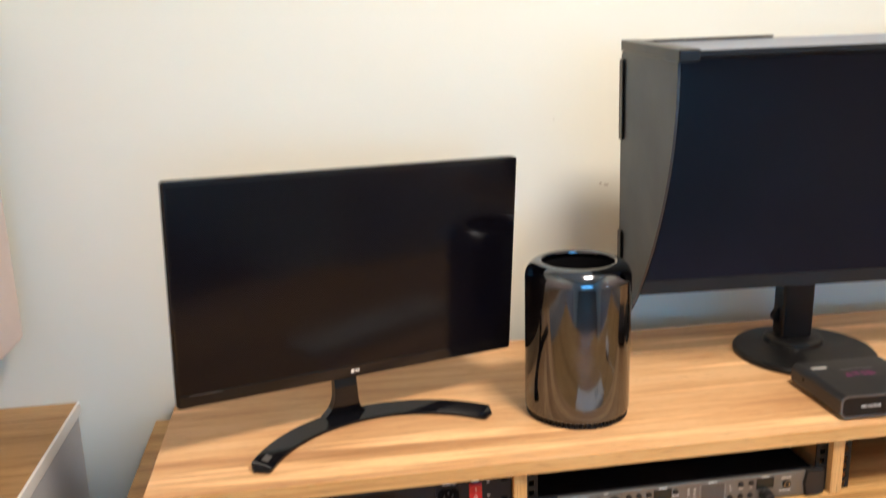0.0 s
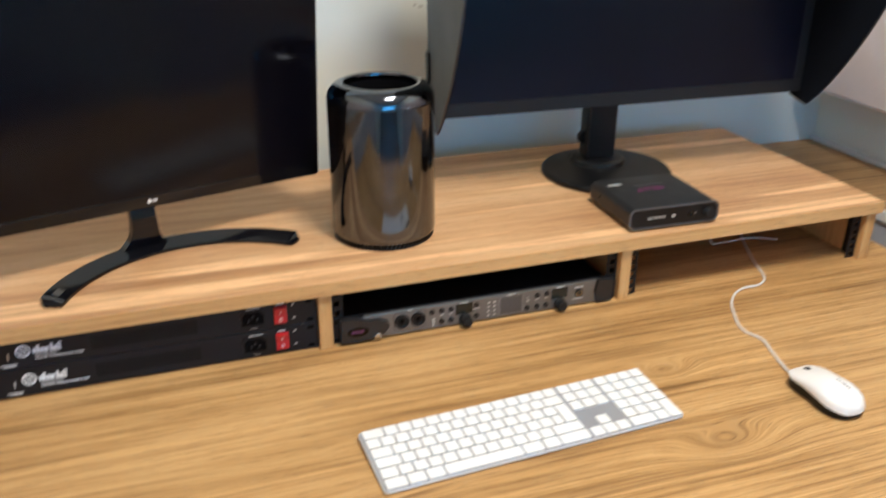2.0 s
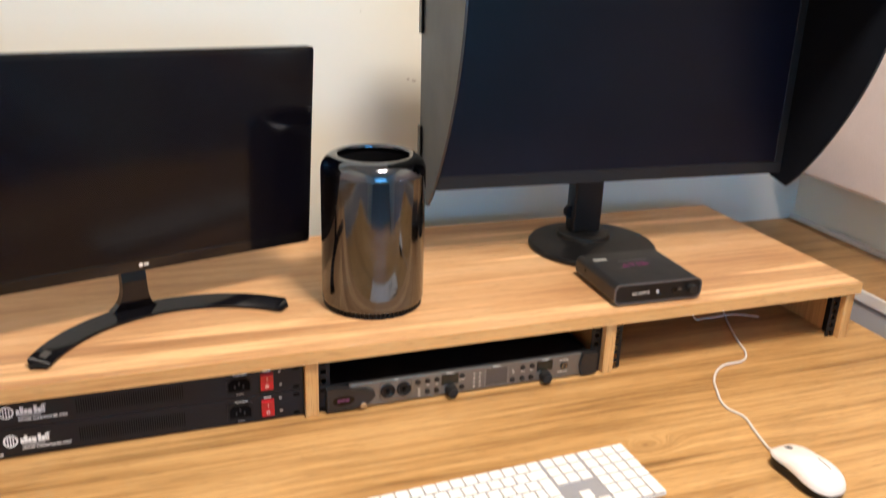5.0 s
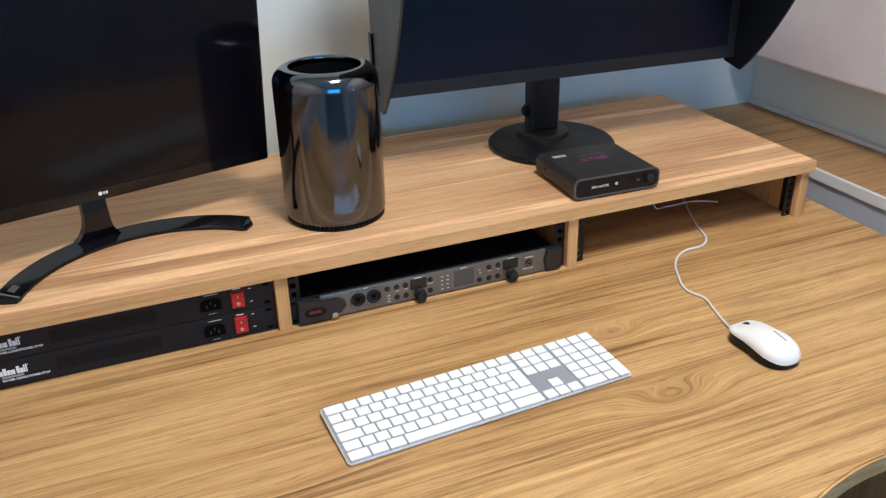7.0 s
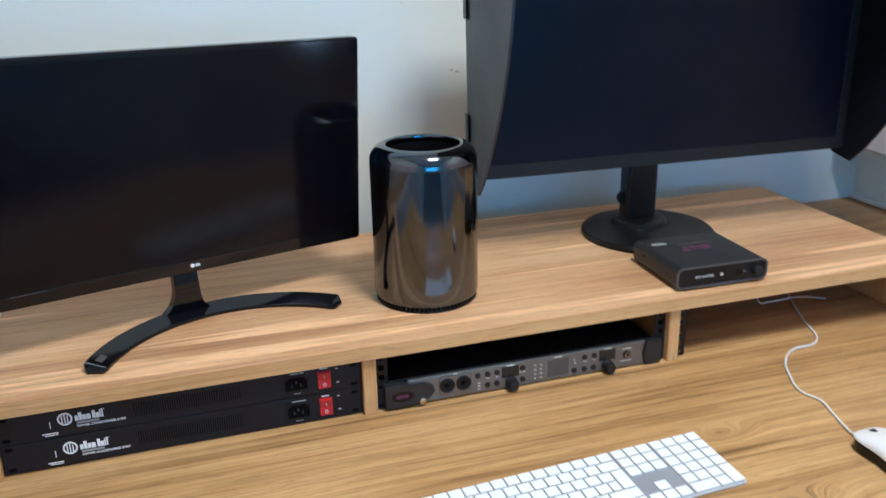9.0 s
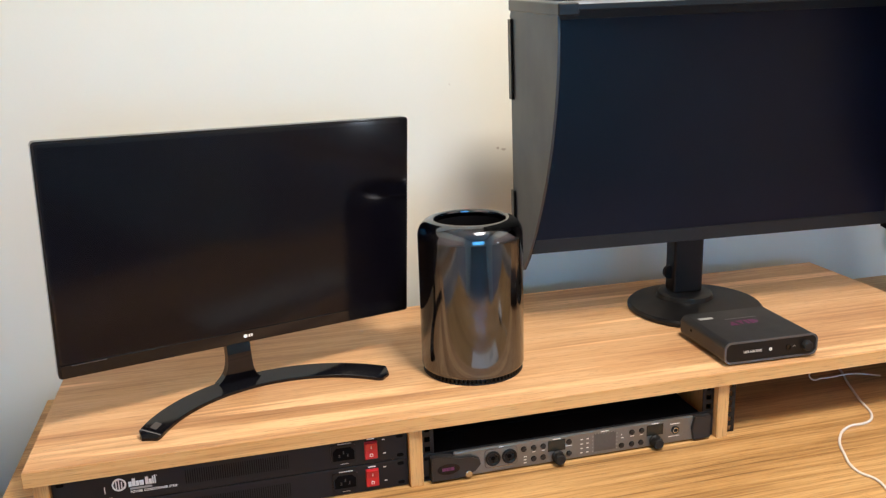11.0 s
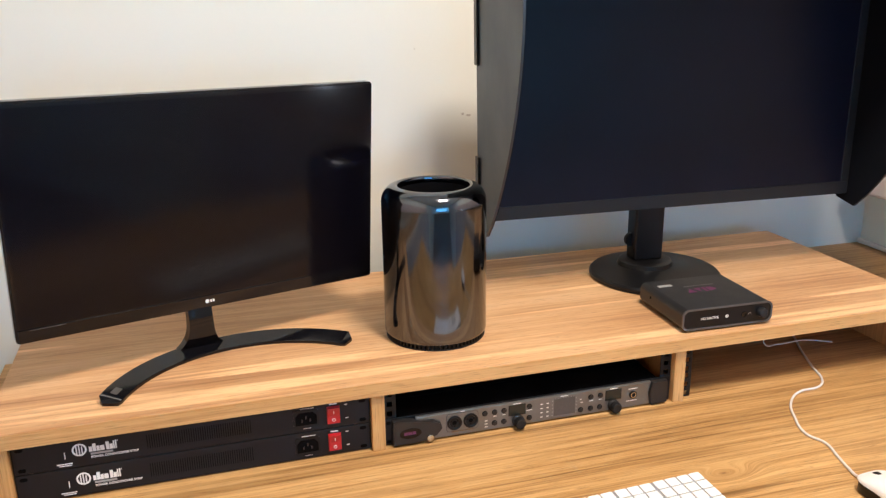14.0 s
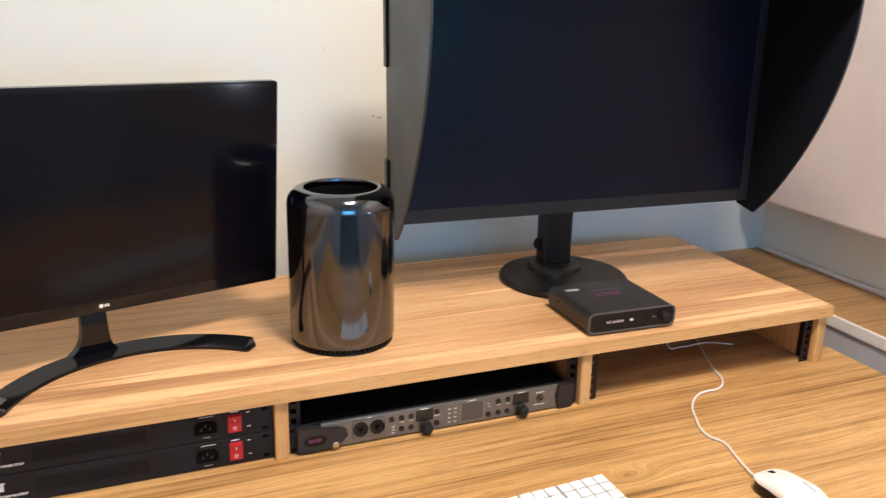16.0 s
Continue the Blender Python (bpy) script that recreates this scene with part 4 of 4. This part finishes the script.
# ---- interface box on the riser ----
def adapter_box(m):
    t = thing("adapter_box", m, "flat charcoal metal adapter box with a purple mark", "adapter")
    w, d, h = 0.167, 0.142, 0.040
    shell = moved(prism(rounded(w, h - 0.004, 0.011, 8), 0, d, 0.0), Matrix.Translation((0, d, 0.004 + (h - 0.004) / 2)) @ pose(0, 0, 0, 90))
    part("shell", shell, M_BOX, t, smooth=True)
    rim = bmesh.new()
    o, i = rounded(w + 0.0008, h - 0.0032, 0.0114, 8), rounded(w - 0.005, h - 0.009, 0.009, 8)
    vo, vi = [rim.verts.new((x, 0, z + 0.022)) for x, z in o], [rim.verts.new((x, 0, z + 0.022)) for x, z in i]
    vo2, vi2 = [rim.verts.new((x, -0.003, z + 0.022)) for x, z in o], [rim.verts.new((x, -0.003, z + 0.022)) for x, z in i]
    n = len(o)
    for k in range(n):
        j = (k + 1) % n
        rim.faces.new((vo2[k], vo2[j], vi2[j], vi2[k]))
        rim.faces.new((vo[k], vo[j], vo2[j], vo2[k]))
        rim.faces.new((vi[k], vi[j], vi2[j], vi2[k]))
        rim.faces.new((vo[k], vo[j], vi[j], vi[k]))
    part("front_rim", rim, M_BOX_EDGE, t, "lighter grey front rim")
    face = part("front_face", moved(prism(rounded(w - 0.0052, h - 0.0092, 0.009, 8), 0, 0.0016), front(0, 0.022)), M_BLACK_SATIN, t, "black front face")
    text("front_word", "HD NATIVE", 0.0064, front(-0.050, 0.0195, -0.0017), M_PRINT, face, 0.00002)
    part("round_mark", moved(disc(0.0027, 0.0003, 0, 20), front(-0.0015, 0.0218, -0.0016)), M_PRINT, face)
    part("bolt_mark", box(-0.0020, -0.0010, -0.0022, -0.0019, 0.0202, 0.0234), M_HOLE_SHADE, face)
    part("headphone_socket", moved(lathe([(0.0050, 0), (0.0048, 0.0014), (0.0034, 0.0014), (0.0030, 0.0003), (0, 0.0003)], 24), front(0.031, 0.0215, -0.0016)), M_BLACK_GLOSS, face, smooth=True)
    bm = bmesh.new()
    for k in range(7):
        a0 = math.pi * k / 7
        joined(bm, moved(box(0.0022, 0.0029, -0.0006, 0.0006, 0, 0.0003), front(0.0415, 0.0205, -0.0016) @ Matrix.Rotation(a0 + 0.2, 4, "Z")))
    part("headphone_mark", bm, M_PRINT_DIM, face)
    part("volume_knob", moved(lathe([(0.0085, 0), (0.0085, 0.002), (0.0078, 0.008), (0.0065, 0.0092), (0, 0.0092)], 32), front(0.063, 0.0220, -0.0016)), M_BLACK_MATT, t, "black volume knob", smooth=True)
    bm = bmesh.new()
    top = h + 0.0001
    for outl in ([(-0.030, 0.070), (-0.014, 0.070), (-0.020, 0.088)], [(-0.012, 0.088), (0.000, 0.088), (-0.006, 0.070)], [(0.003, 0.070), (0.008, 0.070), (0.008, 0.088), (0.003, 0.088)],
                 [(0.011, 0.070), (0.024, 0.074), (0.027, 0.080), (0.020, 0.088), (0.011, 0.088)]):
        joined(bm, prism(outl, top, top + 0.0003))
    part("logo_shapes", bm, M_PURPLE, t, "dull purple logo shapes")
    part("top_print", box(-0.024, 0.034, 0.098, 0.101, top, top + 0.0003), M_BOX_EDGE, t)
    part("label_strip", box(-0.066, -0.040, 0.108, 0.117, top, top + 0.0004), M_PRINT_DIM, t, "small silver label")
    part("side_screw", moved(disc(0.0024, 0.0006, 0.0001, 14), Matrix.Translation((-w / 2 - 0.0001, 0.105, 0.025)) @ pose(0, 0, 0, 0, -90)), M_HOLE_SHADE, t)
    for x in (-0.06, 0.06):
        for y in (0.015, d - 0.015):
            part("rubber_foot", moved(disc(0.006, 0.0045, 0.0006, 16), Matrix.Translation((x, y, 0))), M_BLACK_MATT, t)
    return t


adapter_box(pose(0.605, 0.012, SHELF, 0, 0, -1.5))


# ---- keyboard ----
def keyboard(m):
    t = thing("keyboard", m, "slim white full-size keyboard on the desk", "keyboard")
    w, d = 0.4187, 0.1149
    slope = pose(0, 0, 0, 2.6)
    deck = prism(rounded(w, d, 0.006), 0, 0.0042, 0.0009)
    part("deck", moved(deck, Matrix.Translation((0, 0, 0.0032)) @ slope), M_ALU, t, "silver aluminium deck")
    part("deck_inlay", moved(prism(rounded(w - 0.003, d - 0.003, 0.005), 0.0042, 0.0045), Matrix.Translation((0, 0, 0.0032)) @ slope), M_ALU_DARK, t, "blue-grey deck between the keys")
    part("foot_bar", box(-0.19, 0.19, 0.035, 0.055, 0, 0.0050, 0.001), M_WHITE_EDGE, t)
    part("front_foot", box(-0.19, 0.19, -0.052, -0.044, 0, 0.0011, 0.0003), M_WHITE_EDGE, t)
    p, rows = 0.01905, []
    pr = 0.01865
    left, topy = -w / 2 + 0.0032, d / 2 - 0.0016

    def row(r, x, widths):
        for u in widths:
            rows.append((x, r, u, 1))
            x += u
    row(0, 0, [1.5] + [1] * 13)
    row(1, 0, [1] * 13 + [1.5])
    row(2, 0, [1.5] + [1] * 12)
    row(3, 0, [1.75] + [1] * 11 + [0.75])
    rows.append((13.5, 2, 1, 2))
    row(4, 0, [1.25] + [1] * 11 + [2.25])
    row(5, 0, [1.5, 1.25, 1.25, 5.5, 1.5, 1.25, 2.25])
    for r in (0, 1, 2):
        row(r, 14.62, [1] * 3)
    row(4, 15.62, [1])
    row(5, 14.62, [1] * 3)
    for r in (0, 1, 2, 3):
        row(r, 17.74, [1] * 4)
    row(4, 17.74, [1] * 3)
    rows.append((20.74, 4, 1, 2))
    row(5, 17.74, [2, 1])
    shapes = {}
    for x, r, u, hgt in rows:
        if (u, hgt) not in shapes:
            bm = prism(rounded(u * p - 0.0022, hgt * pr - 0.0022, 0.0016, 3), 0, 0.0024, 0.0004, 1)
            me = bpy.data.meshes.new("key")
            bmesh.ops.recalc_face_normals(bm, faces=bm.faces)
            bm.to_mesh(me)
            bm.free()
            me.materials.append(M_KEY)
            shapes[(u, hgt)] = me
        ob = new("key", shapes[(u, hgt)])
        ob.parent = t
        cx, cy = left + (x + u / 2) * p, topy - (r + hgt / 2) * pr
        ob.matrix_basis = Matrix.Translation((0, 0, 0.0032)) @ slope @ Matrix.Translation((cx, cy, 0.0046))
    return t


keyboard(pose(0.213, -0.276, DESK, 0, 0, 2.8))


# ---- mouse and its cable ----
def mouse_outline(a, b, waist, steps=48):
    """A blunt nose at +y, a gentle waist and a round palm end."""
    out = []
    for i in range(steps):
        t = 2 * math.pi * i / steps
        c, sn = math.cos(t), math.sin(t)
        y = b * math.copysign(abs(sn) ** (0.62 if sn > 0 else 0.85), sn)
        x = a * math.copysign(abs(c) ** (0.50 if sn > 0 else 0.80), c)
        x *= 1.02 - 0.07 * y / b
        x *= 1.0 - waist * math.exp(-((y / b - 0.15) / 0.45) ** 2)
        out.append((x, y))
    return out


def mouse(m):
    t = thing("computer_mouse", m, "white corded mouse with black underside and wheel", "mouse")
    part("lower_shell", prism(mouse_outline(0.0314, 0.0522, 0.14), 0.0, 0.0180, 0.003), M_BLACK_SATIN, t, "black lower shell", smooth=True)
    bm = bmesh.new()
    base = mouse_outline(0.0325, 0.0545, 0.13)
    rings = 10
    prev = None

    def height(y, s):
        crown = 0.0215 - 0.0085 * max(0.0, (y / 0.054 + 0.15)) ** 1.6 - 0.004 * max(0.0, -(y / 0.054) - 0.2) ** 2
        low = 0.0080 * max(0.0, -y / 0.054) ** 1.5
        return 0.0178 - low * (1 - s) + (crown - 0.0040) * s
    for k in range(rings + 1):
        f = math.cos(math.pi / 2 * k / rings)
        lift = math.sin(math.pi / 2 * k / rings) ** 0.8
        if k == rings:
            tip = bm.verts.new((0, 0, height(0, 1)))
            for i in range(len(base)):
                bm.faces.new((prev[i], prev[(i + 1) % len(base)], tip))
            break
        ring = [bm.verts.new((x * f, y * f, height(y * f, lift))) for x, y in base]
        if prev is None:
            bm.faces.new(ring)
        else:
            for i in range(len(base)):
                bm.faces.new((prev[i], prev[(i + 1) % len(base)], ring[(i + 1) % len(base)], ring[i]))
        prev = ring
    part("upper_shell", bm, M_MOUSE, t, "white upper shell", smooth=True)
    part("wheel", moved(lathe([(0, -0.0035), (0.009, -0.0035), (0.0105, -0.002), (0.0105, 0.002), (0.009, 0.0035), (0, 0.0035)], 28), Matrix.Translation((0, 0.036, 0.0180)) @ pose(0, 0, 0, 0, 90)), M_BLACK_MATT, t, "black scroll wheel", smooth=True)
    for k in range(6):
        y = -0.006 - k * 0.0040
        top = height(y, (1 - (0.0078 / 0.03) ** 2 - (y / 0.054) ** 2) ** 0.4)
        part("print_bar", box(0.0066, 0.0090, y - 0.0027, y, top - 0.002, top + 0.0003), M_BADGE, t)
    return t


mouse(pose(0.6335, -0.346, DESK, 0, 0, 3.5))
C = DESK + 0.0022
tagged(tube("mouse_cable", [(0.6300, -0.293, C + 0.009), (0.6285, -0.280, C + 0.003), (0.6345, -0.255, C), (0.6430, -0.223, C), (0.6520, -0.186, C), (0.643, -0.158, C), (0.662, -0.105, C), (0.687, -0.065, C), (0.728, -0.035, C),
                            (0.770, -0.030, C), (0.793, -0.012, C), (0.816, 0.043, C), (0.846, 0.11, C), (0.876, 0.17, C), (0.90, 0.26, C), (0.92, 0.40, C)], 0.0021, M_CABLE),
       "thin white mouse cable lying across the desk", "cable")
tagged(tube("loose_cable", [(0.86, 0.22, C), (0.83, 0.16, 0.784), (0.785, 0.13, 0.779), (0.771, 0.12, 0.770), (0.80, 0.12, 0.7645), (0.86, 0.12, 0.765), (0.925, 0.12, C)], 0.0014, M_CABLE), "thin pale cable loop inside the riser bay", "cable")
